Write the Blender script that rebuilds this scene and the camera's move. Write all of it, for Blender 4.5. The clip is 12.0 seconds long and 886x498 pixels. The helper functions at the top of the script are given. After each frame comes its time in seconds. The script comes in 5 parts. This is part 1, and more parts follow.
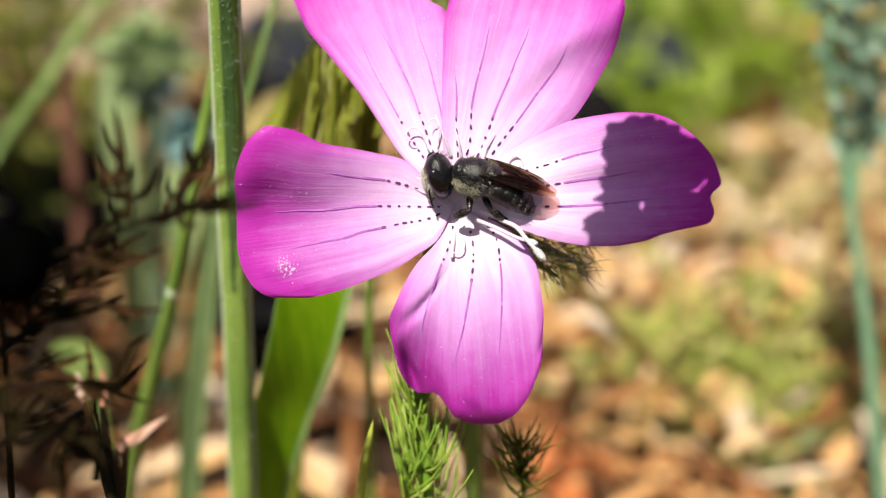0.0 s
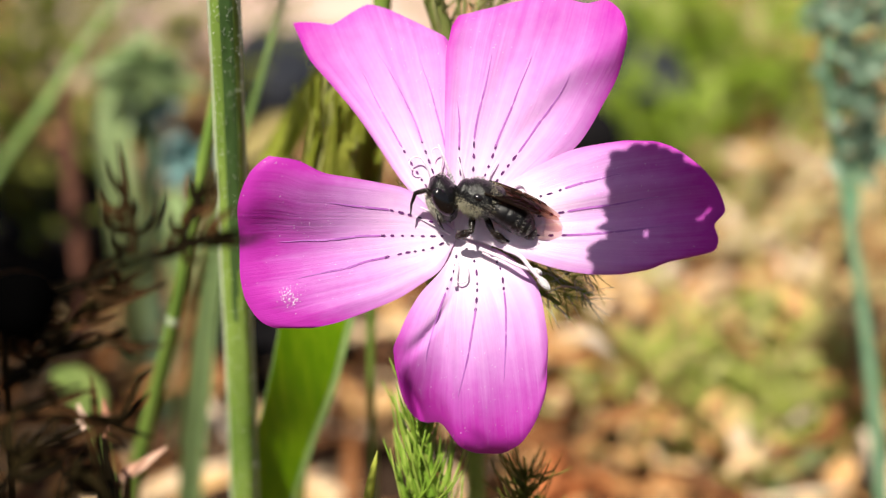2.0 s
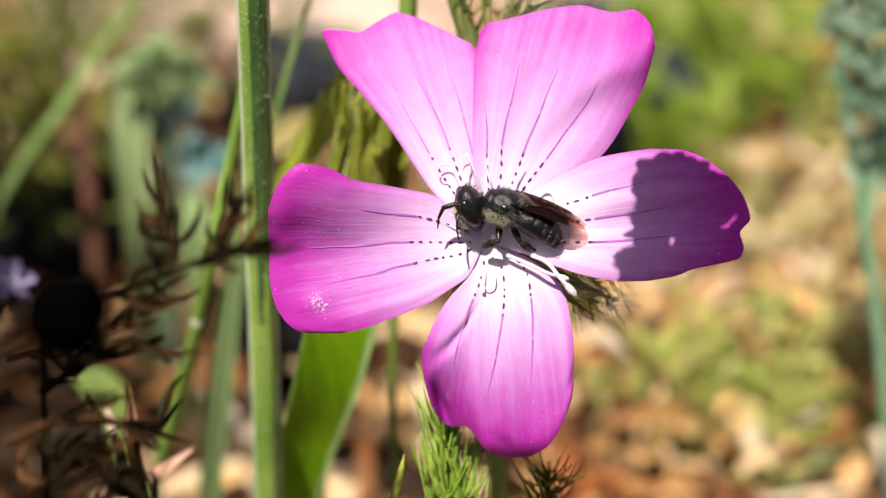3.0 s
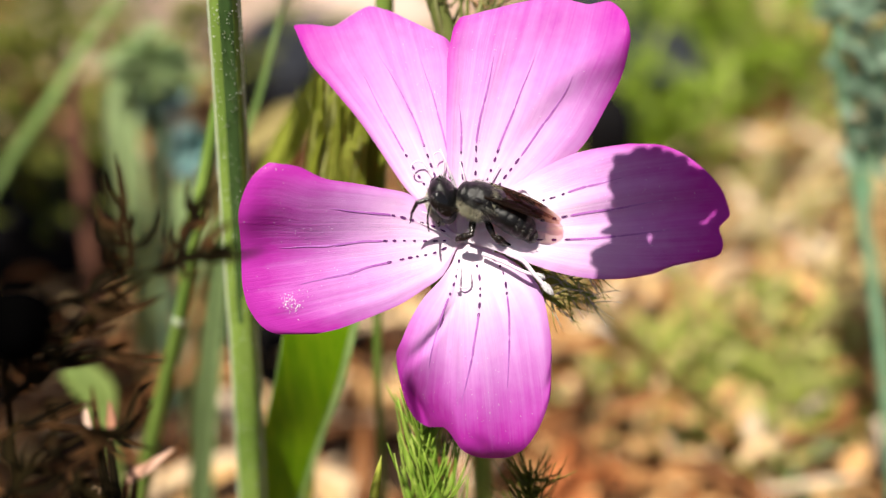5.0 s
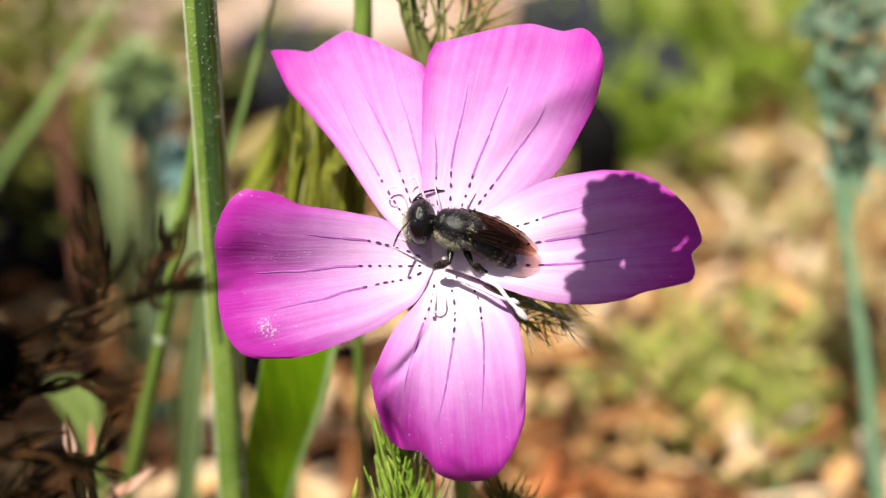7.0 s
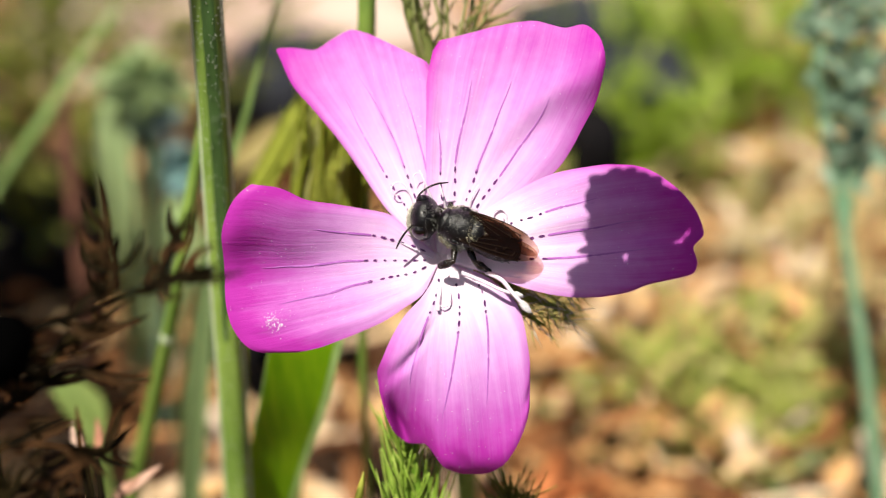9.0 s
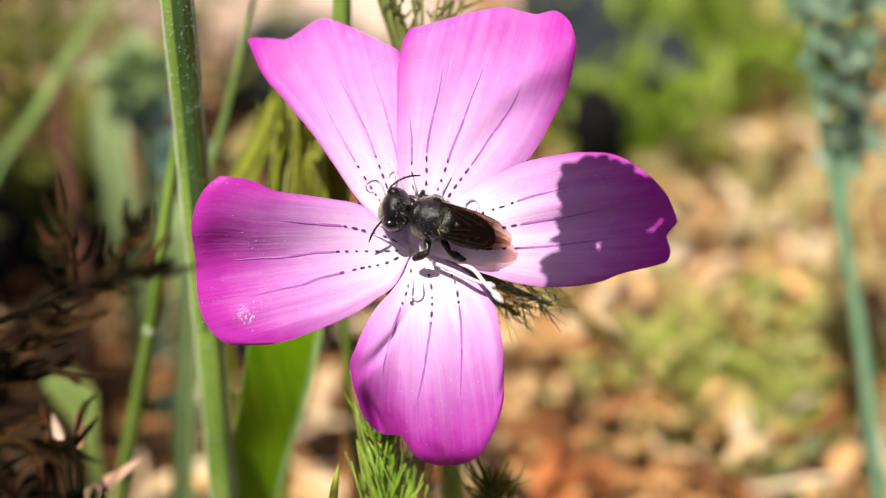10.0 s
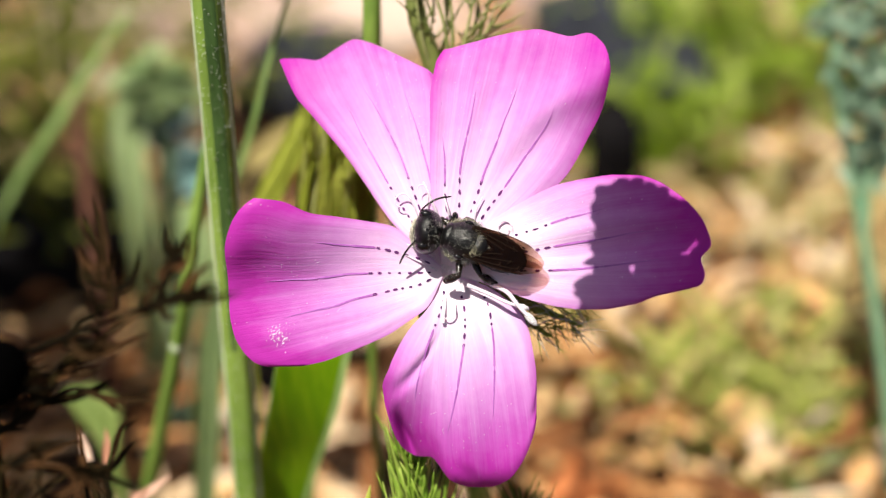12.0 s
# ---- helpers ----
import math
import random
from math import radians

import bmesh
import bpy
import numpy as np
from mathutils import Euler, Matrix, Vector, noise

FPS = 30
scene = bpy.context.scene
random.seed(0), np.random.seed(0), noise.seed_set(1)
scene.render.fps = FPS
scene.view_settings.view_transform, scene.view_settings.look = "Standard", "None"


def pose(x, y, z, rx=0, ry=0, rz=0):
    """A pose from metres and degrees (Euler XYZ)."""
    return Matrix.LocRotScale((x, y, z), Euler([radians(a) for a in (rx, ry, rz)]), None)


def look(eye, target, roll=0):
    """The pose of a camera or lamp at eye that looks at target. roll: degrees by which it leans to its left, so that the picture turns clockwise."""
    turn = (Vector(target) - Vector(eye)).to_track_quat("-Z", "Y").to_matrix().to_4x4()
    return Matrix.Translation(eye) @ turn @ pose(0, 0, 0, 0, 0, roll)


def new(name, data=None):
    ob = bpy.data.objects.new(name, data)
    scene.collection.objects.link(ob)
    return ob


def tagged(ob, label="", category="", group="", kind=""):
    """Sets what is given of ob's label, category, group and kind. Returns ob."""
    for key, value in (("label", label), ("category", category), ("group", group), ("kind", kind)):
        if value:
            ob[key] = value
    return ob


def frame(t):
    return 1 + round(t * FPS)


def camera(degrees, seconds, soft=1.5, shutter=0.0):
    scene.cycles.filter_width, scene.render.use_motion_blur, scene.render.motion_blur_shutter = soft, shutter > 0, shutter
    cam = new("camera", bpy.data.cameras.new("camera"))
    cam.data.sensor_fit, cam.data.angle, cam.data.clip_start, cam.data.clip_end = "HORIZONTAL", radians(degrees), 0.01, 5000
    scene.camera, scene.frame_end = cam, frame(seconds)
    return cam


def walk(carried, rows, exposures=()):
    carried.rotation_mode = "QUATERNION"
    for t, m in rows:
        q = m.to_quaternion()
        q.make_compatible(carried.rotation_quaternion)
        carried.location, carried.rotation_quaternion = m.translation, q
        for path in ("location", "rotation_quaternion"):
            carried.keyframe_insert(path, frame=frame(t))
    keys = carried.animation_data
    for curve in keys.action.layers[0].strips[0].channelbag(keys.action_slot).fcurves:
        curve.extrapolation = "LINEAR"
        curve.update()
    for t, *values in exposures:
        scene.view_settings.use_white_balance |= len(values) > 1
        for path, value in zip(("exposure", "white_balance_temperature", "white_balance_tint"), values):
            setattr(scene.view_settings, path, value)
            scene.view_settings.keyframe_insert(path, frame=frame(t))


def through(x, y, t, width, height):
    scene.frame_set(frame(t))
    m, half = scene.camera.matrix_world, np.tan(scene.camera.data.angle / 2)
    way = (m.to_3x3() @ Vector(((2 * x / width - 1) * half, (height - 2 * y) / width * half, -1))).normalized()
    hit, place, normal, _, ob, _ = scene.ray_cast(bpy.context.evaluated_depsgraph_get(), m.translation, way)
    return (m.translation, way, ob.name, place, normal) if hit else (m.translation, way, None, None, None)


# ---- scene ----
# ---- camera ----
cam = camera(38.5, 12.0, soft=1.3)
cam.data.dof.use_dof = True
cam.data.dof.focus_distance = 0.0965
cam.data.dof.aperture_fstop = 13.5
METRES, EYE, TILT, LEAN, TURN = 0.037, 0.14, -35.0, 0.0, 0.0
ROWS = [
    (0.0, 0.0, 0.0, 0.0, -0.0, 0.0, -0.0),
    (0.5, -0.0773, -0.0194, -0.0105, -0.29, 0.63, -0.26),
    (1.0, -0.0583, -0.0062, 0.0062, -0.47, 0.74, 0.01),
    (1.5, 0.0031, 0.0122, 0.015, -0.32, 0.36, -0.1),
    (2.0, -0.0188, 0.008, 0.0345, -0.25, 0.57, 0.34),
    (2.5, -0.0675, -0.0079, 0.0663, -0.25, 0.24, 0.22),
    (3.0, -0.0769, -0.0222, 0.0618, -0.26, 0.26, 0.18),
    (3.5, -0.0281, -0.0062, 0.0854, -0.15, 0.05, 0.34),
    (5.5, 0.0168, 0.0292, 0.0954, 0.72, -0.73, 0.72),
    (6.0, 0.0048, 0.0168, 0.078, 0.69, -0.61, 0.48),
    (6.5, 0.0072, -0.0048, 0.1096, 0.58, -0.61, 0.61),
    (7.0, 0.0694, 0.0078, 0.1571, 0.64, -0.78, 0.69),
    (9.0, 0.0557, -0.0208, 0.1167, 0.55, -0.14, 0.93),
    (9.5, 0.08, -0.0127, 0.1769, 1.06, -0.62, 1.17),
    (10.0, 0.166, 0.0045, 0.1256, 1.69, -0.81, 1.45),
    (10.5, 0.1693, 0.003, 0.1364, 1.78, -0.56, 1.44),
    (11.0, 0.1079, 0.0083, 0.1321, 1.55, -0.43, 1.27),
    (11.5, 0.0883, 0.0025, 0.1965, 1.66, -0.48, 1.33),
    (12.0, 0.1029, 0.0045, 0.1692, 1.78, -0.74, 1.35),
]
walk(cam, [(t, pose(0, 0, EYE, TILT, LEAN, TURN) @ pose(METRES * x, METRES * y, METRES * z, 90 + pitch, roll, yaw)) for t, x, y, z, yaw, pitch, roll in ROWS],
     exposures=[(0.0, 0.75), (12.0, 0.75)])

# ---- light ----
SUN = Vector((-0.32, -0.331, 1.27)).normalized()
world = bpy.data.worlds.new("sky")
scene.world = world
world.use_nodes = True
wt = world.node_tree
sky = wt.nodes.new("ShaderNodeTexSky")
sky.sky_type, sky.sun_disc = "NISHITA", False
sky.sun_elevation = math.asin(SUN.z)
sky.sun_rotation = math.atan2(SUN.x, SUN.y)
sky.air_density, sky.dust_density, sky.ozone_density = 0.8, 2.5, 0.3
wt.links.new(sky.outputs[0], wt.nodes["Background"].inputs[0])
wt.nodes["Background"].inputs[1].default_value = 0.043
sun_data = bpy.data.lights.new("sun", "SUN")
sun_data.energy, sun_data.angle, sun_data.color = 5.0, radians(0.6), (1.0, 0.94, 0.82)
sun = new("sun", sun_data)
sun.matrix_world = look(SUN, (0, 0, 0))


# ---- materials ----
def nodes_of(name):
    m = bpy.data.materials.new(name)
    m.use_nodes = True
    t = m.node_tree
    t.nodes.clear()
    return m, t, t.nodes.new, t.links.new


def ramp_of(add, stops, mode="LINEAR"):
    r = add("ShaderNodeValToRGB")
    r.color_ramp.interpolation = mode
    e = r.color_ramp.elements
    while len(e) < len(stops):
        e.new(0.5)
    for k, (p, c) in zip(e, stops):
        k.position, k.color = p, (*c, 1)
    return r


def surface(name, stops, scale=400.0, rough=0.6, bump=0.2, through=0.0, by="noise", stretch=(1, 1, 1), fine=6.0, spec=0.22, coat=0.0):
    """A procedural surface: colours by noise (or per piece), fine relief, and light that passes through thin parts."""
    m, t, add, link = nodes_of(name)
    out, bs = add("ShaderNodeOutputMaterial"), add("ShaderNodeBsdfPrincipled")
    co, mp = add("ShaderNodeTexCoord"), add("ShaderNodeMapping")
    mp.inputs["Scale"].default_value = stretch
    link(co.outputs["Object"], mp.inputs[0])
    n1, n2 = add("ShaderNodeTexNoise"), add("ShaderNodeTexNoise")
    n1.inputs["Scale"].default_value, n1.inputs["Detail"].default_value = scale, 4
    n2.inputs["Scale"].default_value, n2.inputs["Detail"].default_value = scale * fine, 3
    link(mp.outputs[0], n1.inputs[0]), link(mp.outputs[0], n2.inputs[0])
    r = ramp_of(add, stops)
    if by == "piece":
        g, mix = add("ShaderNodeNewGeometry"), add("ShaderNodeMath")
        mix.operation = "MULTIPLY_ADD"
        link(n1.outputs[0], mix.inputs[0])
        mix.inputs[1].default_value = 0.3
        sub = add("ShaderNodeMath")
        sub.operation = "SUBTRACT"
        info, both, wrap = add("ShaderNodeObjectInfo"), add("ShaderNodeMath"), add("ShaderNodeMath")
        both.operation, wrap.operation = "ADD", "FRACT"
        link(g.outputs["Random Per Island"], both.inputs[0]), link(info.outputs["Random"], both.inputs[1])
        link(both.outputs[0], wrap.inputs[0]), link(wrap.outputs[0], sub.inputs[0])
        sub.inputs[1].default_value = 0.15
        link(sub.outputs[0], mix.inputs[2])
        link(mix.outputs[0], r.inputs[0])
    else:
        sp = add("ShaderNodeMapRange")
        sp.inputs[1].default_value, sp.inputs[2].default_value = 0.3, 0.7
        link(n1.outputs[0], sp.inputs[0])
        link(sp.outputs[0], r.inputs[0])
    mul = add("ShaderNodeMix")
    mul.data_type, mul.blend_type = "RGBA", "MULTIPLY"
    mul.inputs[0].default_value = 0.45
    fr = ramp_of(add, [(0.3, (0.55, 0.55, 0.55)), (0.65, (1, 1, 1))])
    link(n2.outputs[0], fr.inputs[0])
    link(r.outputs[0], mul.inputs[6]), link(fr.outputs[0], mul.inputs[7])
    link(mul.outputs[2], bs.inputs["Base Color"])
    bs.inputs["Roughness"].default_value = rough
    bs.inputs["Specular IOR Level"].default_value = spec
    bs.inputs["Coat Weight"].default_value = coat
    b = add("ShaderNodeBump")
    b.inputs["Strength"].default_value, b.inputs["Distance"].default_value = bump, 0.0004
    link(n2.outputs[0], b.inputs["Height"])
    link(b.outputs[0], bs.inputs["Normal"])
    if through:
        tr, ms = add("ShaderNodeBsdfTranslucent"), add("ShaderNodeMixShader")
        link(mul.outputs[2], tr.inputs[0])
        ms.inputs[0].default_value = through
        link(bs.outputs[0], ms.inputs[1]), link(tr.outputs[0], ms.inputs[2])
        link(ms.outputs[0], out.inputs[0])
    else:
        link(bs.outputs[0], out.inputs[0])
    return m


def petal_surface():
    m, t, add, link = nodes_of("petal")
    out, bs = add("ShaderNodeOutputMaterial"), add("ShaderNodeBsdfPrincipled")
    uv, sep = add("ShaderNodeUVMap"), add("ShaderNodeSeparateXYZ")
    link(uv.outputs[0], sep.inputs[0])
    # each petal reads another stretch of the patterns
    info, away = add("ShaderNodeObjectInfo"), add("ShaderNodeVectorMath")
    away.operation = "MULTIPLY_ADD"
    link(info.outputs["Random"], away.inputs[0])
    away.inputs[1].default_value = (13.0, 7.0, 31.0)
    link(uv.outputs[0], away.inputs[2])

    def streaks(stretch, detail, rough=0.5):
        mp, n = add("ShaderNodeMapping"), add("ShaderNodeTexNoise")
        mp.inputs["Scale"].default_value = stretch
        link(away.outputs[0], mp.inputs[0])
        n.inputs["Scale"].default_value, n.inputs["Detail"].default_value, n.inputs["Roughness"].default_value = 1.0, detail, rough
        link(mp.outputs[0], n.inputs[0])
        return n.outputs[0]

    def arith(op, a, b, c=None):
        n = add("ShaderNodeMath")
        n.operation = op
        for i, v in enumerate((a, b, c)):
            if v is None:
                continue
            if isinstance(v, (int, float)):
                n.inputs[i].default_value = v
            else:
                link(v, n.inputs[i])
        return n.outputs[0]

    broad, thin, big, fine = streaks((1.6, 10, 1), 3), streaks((2.0, 46, 1), 4, 0.6), streaks((2, 5, 1), 2), streaks((30, 160, 1), 2)
    # the margins turn magenta sooner than the middle, most of all in a narrow rim
    side = arith("ABSOLUTE", sep.outputs[1], 0.0)
    f = arith("ADD", sep.outputs[0], arith("MULTIPLY", arith("POWER", side, 2.5), 0.12))
    f = arith("ADD", f, arith("MULTIPLY", arith("POWER", side, 14.0), 0.22))
    for n, k in ((broad, 0.22), (thin, 0.16), (big, 0.20)):
        f = arith("ADD", f, arith("MULTIPLY", arith("SUBTRACT", n, 0.5), k))
    co, mot = add("ShaderNodeTexCoord"), add("ShaderNodeTexNoise")
    mot.inputs["Scale"].default_value, mot.inputs["Detail"].default_value, mot.inputs["Roughness"].default_value = 900, 5, 0.65
    link(co.outputs["Object"], mot.inputs[0])
    f = arith("ADD", f, arith("MULTIPLY", arith("SUBTRACT", mot.outputs[0], 0.5), 0.16))
    r = ramp_of(add, [(0.02, (0.89, 0.82, 0.90)), (0.18, (0.80, 0.63, 0.83)), (0.36, (0.72, 0.44, 0.75)), (0.60, (0.60, 0.26, 0.63)), (0.82, (0.51, 0.11, 0.49)), (1.0, (0.46, 0.034, 0.39))])
    link(f, r.inputs[0])
    # bruised purple flecks
    fleck = ramp_of(add, [(0.63, (0, 0, 0)), (0.74, (0.5, 0.5, 0.5))])
    link(streaks((10, 16, 1), 7, 0.75), fleck.inputs[0])
    tint = add("ShaderNodeMix")
    tint.data_type = "RGBA"
    link(fleck.outputs[0], tint.inputs[0]), link(r.outputs[0], tint.inputs[6])
    tint.inputs[7].default_value = (0.34, 0.08, 0.40, 1)
    link(tint.outputs[2], bs.inputs["Base Color"])
    bs.inputs["Roughness"].default_value = 0.42
    bs.inputs["Specular IOR Level"].default_value = 0.10
    hsum = arith("ADD", arith("ADD", broad, arith("MULTIPLY", thin, 0.6)), arith("MULTIPLY", fine, 0.3))
    b = add("ShaderNodeBump")
    b.inputs["Strength"].default_value, b.inputs["Distance"].default_value = 0.22, 0.0003
    link(hsum, b.inputs["Height"])
    link(b.outputs[0], bs.inputs["Normal"])
    tr, ms = add("ShaderNodeBsdfTranslucent"), add("ShaderNodeMixShader")
    # light that comes through the petal takes more of its colour
    deep = add("ShaderNodeGamma")
    deep.inputs[1].default_value = 1.12
    warm = add("ShaderNodeMix")
    warm.data_type, warm.blend_type = "RGBA", "MULTIPLY"
    warm.inputs[0].default_value = 1.0
    warm.inputs[7].default_value = (1.15, 0.88, 0.90, 1)
    link(tint.outputs[2], deep.inputs[0]), link(deep.outputs[0], warm.inputs[6]), link(warm.outputs[2], tr.inputs[0])
    ms.inputs[0].default_value = 0.29
    link(bs.outputs[0], ms.inputs[1]), link(tr.outputs[0], ms.inputs[2])
    link(ms.outputs[0], out.inputs[0])
    return m


def wing_surface():
    m, t, add, link = nodes_of("wing_membrane")
    out, bs, tp, ms = add("ShaderNodeOutputMaterial"), add("ShaderNodeBsdfPrincipled"), add("ShaderNodeBsdfTransparent"), add("ShaderNodeMixShader")
    n = add("ShaderNodeTexNoise")
    n.inputs["Scale"].default_value = 900
    co = add("ShaderNodeTexCoord")
    link(co.outputs["Object"], n.inputs[0])
    r = ramp_of(add, [(0.3, (0.010, 0.005, 0.003)), (0.7, (0.028, 0.012, 0.008))])
    link(n.outputs[0], r.inputs[0])
    link(r.outputs[0], bs.inputs["Base Color"])
    bs.inputs["Roughness"].default_value = 0.14
    sep, span = add("ShaderNodeSeparateXYZ"), add("ShaderNodeMapRange")
    link(co.outputs["Object"], sep.inputs[0])
    link(sep.outputs[0], span.inputs[0])
    span.inputs[1].default_value, span.inputs[2].default_value = -0.0044, -0.0056
    tint = ramp_of(add, [(0.0, (0.26, 0.15, 0.10)), (1.0, (0.88, 0.68, 0.54))])
    link(span.outputs[0], tint.inputs[0])
    link(tint.outputs[0], tp.inputs[0])
    ms.inputs[0].default_value = 0.17
    link(tp.outputs[0], ms.inputs[1]), link(bs.outputs[0], ms.inputs[2])
    link(ms.outputs[0], out.inputs[0])
    return m


PETAL = petal_surface()
VEIN = surface("petal_guide", [(0.2, (0.06, 0.012, 0.08)), (0.8, (0.12, 0.02, 0.14))], 900, 0.6, 0.1)
VEIN_PALE = surface("petal_vein", [(0.2, (0.40, 0.12, 0.46)), (0.8, (0.50, 0.18, 0.56))], 900, 0.5, 0.1, 0.25)
POLLEN = surface("pollen", [(0.2, (0.85, 0.80, 0.85)), (0.8, (0.95, 0.92, 0.95))], 900, 0.3, 0.1)
FILAMENT = surface("filament", [(0.2, (0.86, 0.74, 0.86)), (0.8, (0.94, 0.86, 0.94))], 900, 0.4, 0.1, 0.3)
ANTHER = surface("anther", [(0.2, (0.70, 0.66, 0.70)), (0.8, (0.88, 0.86, 0.88))], 2500, 0.7, 0.8)
CALYX = surface("calyx_green", [(0.1, (0.22, 0.32, 0.05)), (0.9, (0.42, 0.52, 0.10))], 500, 0.5, 0.3, 0.35)
STEM = surface("stem_green", [(0.1, (0.11, 0.19, 0.03)), (0.9, (0.21, 0.31, 0.06))], 300, 0.45, 0.3, 0.0, "noise", (1, 1, 0.1))
STEM_RIB = surface("stem_rib", [(0.1, (0.40, 0.47, 0.30)), (0.9, (0.54, 0.60, 0.42))], 300, 0.5, 0.3, 0.0, "noise", (1, 1, 0.1))
STEM_DARK = surface("stem_dark_stripe", [(0.1, (0.035, 0.075, 0.018)), (0.9, (0.06, 0.11, 0.03))], 300, 0.45, 0.3, 0.0, "noise", (1, 1, 0.1))
HAIR = surface("plant_hair", [(0.1, (0.62, 0.66, 0.58)), (0.9, (0.80, 0.82, 0.74))], 300, 0.5, 0.1, 0.3)
BLADE = surface("blade_green", [(0.1, (0.18, 0.40, 0.005)), (0.9, (0.32, 0.56, 0.010))], 160, 0.38, 0.15, 0.38, "noise", (8, 8, 0.6))
BLADE_EDGE = surface("blade_margin", [(0.1, (0.26, 0.40, 0.12)), (0.9, (0.36, 0.50, 0.18))], 200, 0.4, 0.2, 0.3)
GRASS = surface("grass_green", [(0.0, (0.10, 0.17, 0.03)), (0.5, (0.18, 0.26, 0.06)), (1.0, (0.28, 0.33, 0.11))], 200, 0.5, 0.2, 0.3, "piece")
OLIVE = surface("olive_green", [(0.0, (0.22, 0.33, 0.02)), (0.6, (0.38, 0.52, 0.05)), (1.0, (0.60, 0.70, 0.18))], 200, 0.5, 0.2, 0.5, "piece")
DULL_OLIVE = surface("dull_olive", [(0.0, (0.08, 0.10, 0.01)), (0.6, (0.17, 0.19, 0.025)), (1.0, (0.24, 0.24, 0.05))], 200, 0.5, 0.2, 0.3, "piece")
RUSSET = surface("russet_stalk", [(0.0, (0.10, 0.04, 0.025)), (1.0, (0.20, 0.09, 0.06))], 300, 0.7, 0.3, 0.1, "piece")
RUST = surface("rust_leaf", [(0.0, (0.34, 0.09, 0.025)), (1.0, (0.60, 0.21, 0.07))], 300, 0.7, 0.3, 0.2)
NEEDLE = surface("needle_green", [(0.0, (0.18, 0.32, 0.03)), (0.6, (0.32, 0.48, 0.06)), (1.0, (0.50, 0.60, 0.14))], 200, 0.45, 0.2, 0.3, "piece")
GLAUCOUS_STEM = surface("glaucous_stem", [(0.1, (0.14, 0.27, 0.15)), (0.9, (0.20, 0.34, 0.20))], 200, 0.5, 0.2)
TEAL = surface("glaucous_green", [(0.0, (0.16, 0.26, 0.17)), (0.6, (0.28, 0.41, 0.29)), (1.0, (0.44, 0.55, 0.42))], 200, 0.55, 0.2, 0.4, "piece")
BLUE = surface("blue_glaucous", [(0.0, (0.15, 0.30, 0.29)), (1.0, (0.32, 0.48, 0.46))], 200, 0.5, 0.2, 0.1, "piece")
PALE = surface("pale_green", [(0.0, (0.26, 0.38, 0.15)), (1.0, (0.46, 0.58, 0.28))], 200, 0.55, 0.2, 0.3, "piece")
# dark brown herb, darkened further: part of its shade is put into the colour
SHADED_HERB = surface("dark_herb", [(0.0, (0.006, 0.004, 0.0015)), (0.5, (0.016, 0.011, 0.003)), (0.85, (0.032, 0.016, 0.006)), (1.0, (0.10, 0.045, 0.017))], 300, 0.8, 0.3, 0.1, "piece", spec=0.05)
VIOLET = surface("violet_petal", [(0.0, (0.26, 0.20, 0.38)), (1.0, (0.40, 0.34, 0.52))], 600, 0.5, 0.1, 0.3)
STRAW = surface("straw", [(0.0, (0.24, 0.19, 0.05)), (1.0, (0.38, 0.29, 0.09))], 300, 0.7, 0.3, 0.1)
WEED = surface("weed_green", [(0.0, (0.33, 0.38, 0.06)), (0.6, (0.52, 0.56, 0.14)), (1.0, (0.74, 0.72, 0.32))], 200, 0.6, 0.2, 0.5, "piece")
SPIKE = surface("spike_olive", [(0.0, (0.33, 0.38, 0.04)), (0.6, (0.50, 0.54, 0.09)), (1.0, (0.68, 0.68, 0.28))], 200, 0.5, 0.2, 0.5, "piece")
DRY_TIP = surface("dry_tip", [(0.0, (0.50, 0.24, 0.15)), (1.0, (0.78, 0.56, 0.44))], 300, 0.7, 0.3, 0.2, "piece")
BLACK = surface("blackened_head", [(0.0, (0.0006, 0.0006, 0.0006)), (1.0, (0.0015, 0.0014, 0.0014))], 400, 1.0, 0.5, spec=0.0)
LITTER = surface("dry_litter", [(0.0, (0.06, 0.022, 0.008)), (0.18, (0.26, 0.10, 0.032)), (0.38, (0.52, 0.26, 0.10)), (0.62, (0.66, 0.40, 0.17)), (0.84, (0.75, 0.52, 0.28)), (1.0, (0.80, 0.65, 0.50))], 160, 0.8, 0.4, 0.15, "piece")
DRY_GRASS = surface("dry_grass", [(0.0, (0.20, 0.20, 0.05)), (0.4, (0.36, 0.32, 0.11)), (0.75, (0.52, 0.40, 0.17)), (1.0, (0.66, 0.54, 0.33))], 200, 0.7, 0.3, 0.25, "piece")
SOIL = surface("soil", [(0.0, (0.02, 0.011, 0.006)), (0.5, (0.05, 0.025, 0.013)), (1.0, (0.11, 0.055, 0.03))], 60, 0.95, 0.8)
STONE = surface("pale_stone", [(0.0, (0.30, 0.20, 0.15)), (0.5, (0.41, 0.29, 0.235)), (1.0, (0.54, 0.43, 0.36))], 40, 0.85, 0.5)
SLATE = surface("slate", [(0.0, (0.010, 0.011, 0.016)), (1.0, (0.030, 0.032, 0.042))], 60, 0.7, 0.4)
# near-black: the deep shade of hollows is put into this colour
SHADE_STONE = surface("shade_stone", [(0.0, (0.004, 0.004, 0.005)), (1.0, (0.014, 0.012, 0.012))], 60, 0.9, 0.4, spec=0.02)
SHOOT = surface("shoot_olive", [(0.0, (0.16, 0.20, 0.05)), (0.6, (0.27, 0.31, 0.09)), (1.0, (0.42, 0.44, 0.18))], 200, 0.5, 0.2, 0.3, "piece")
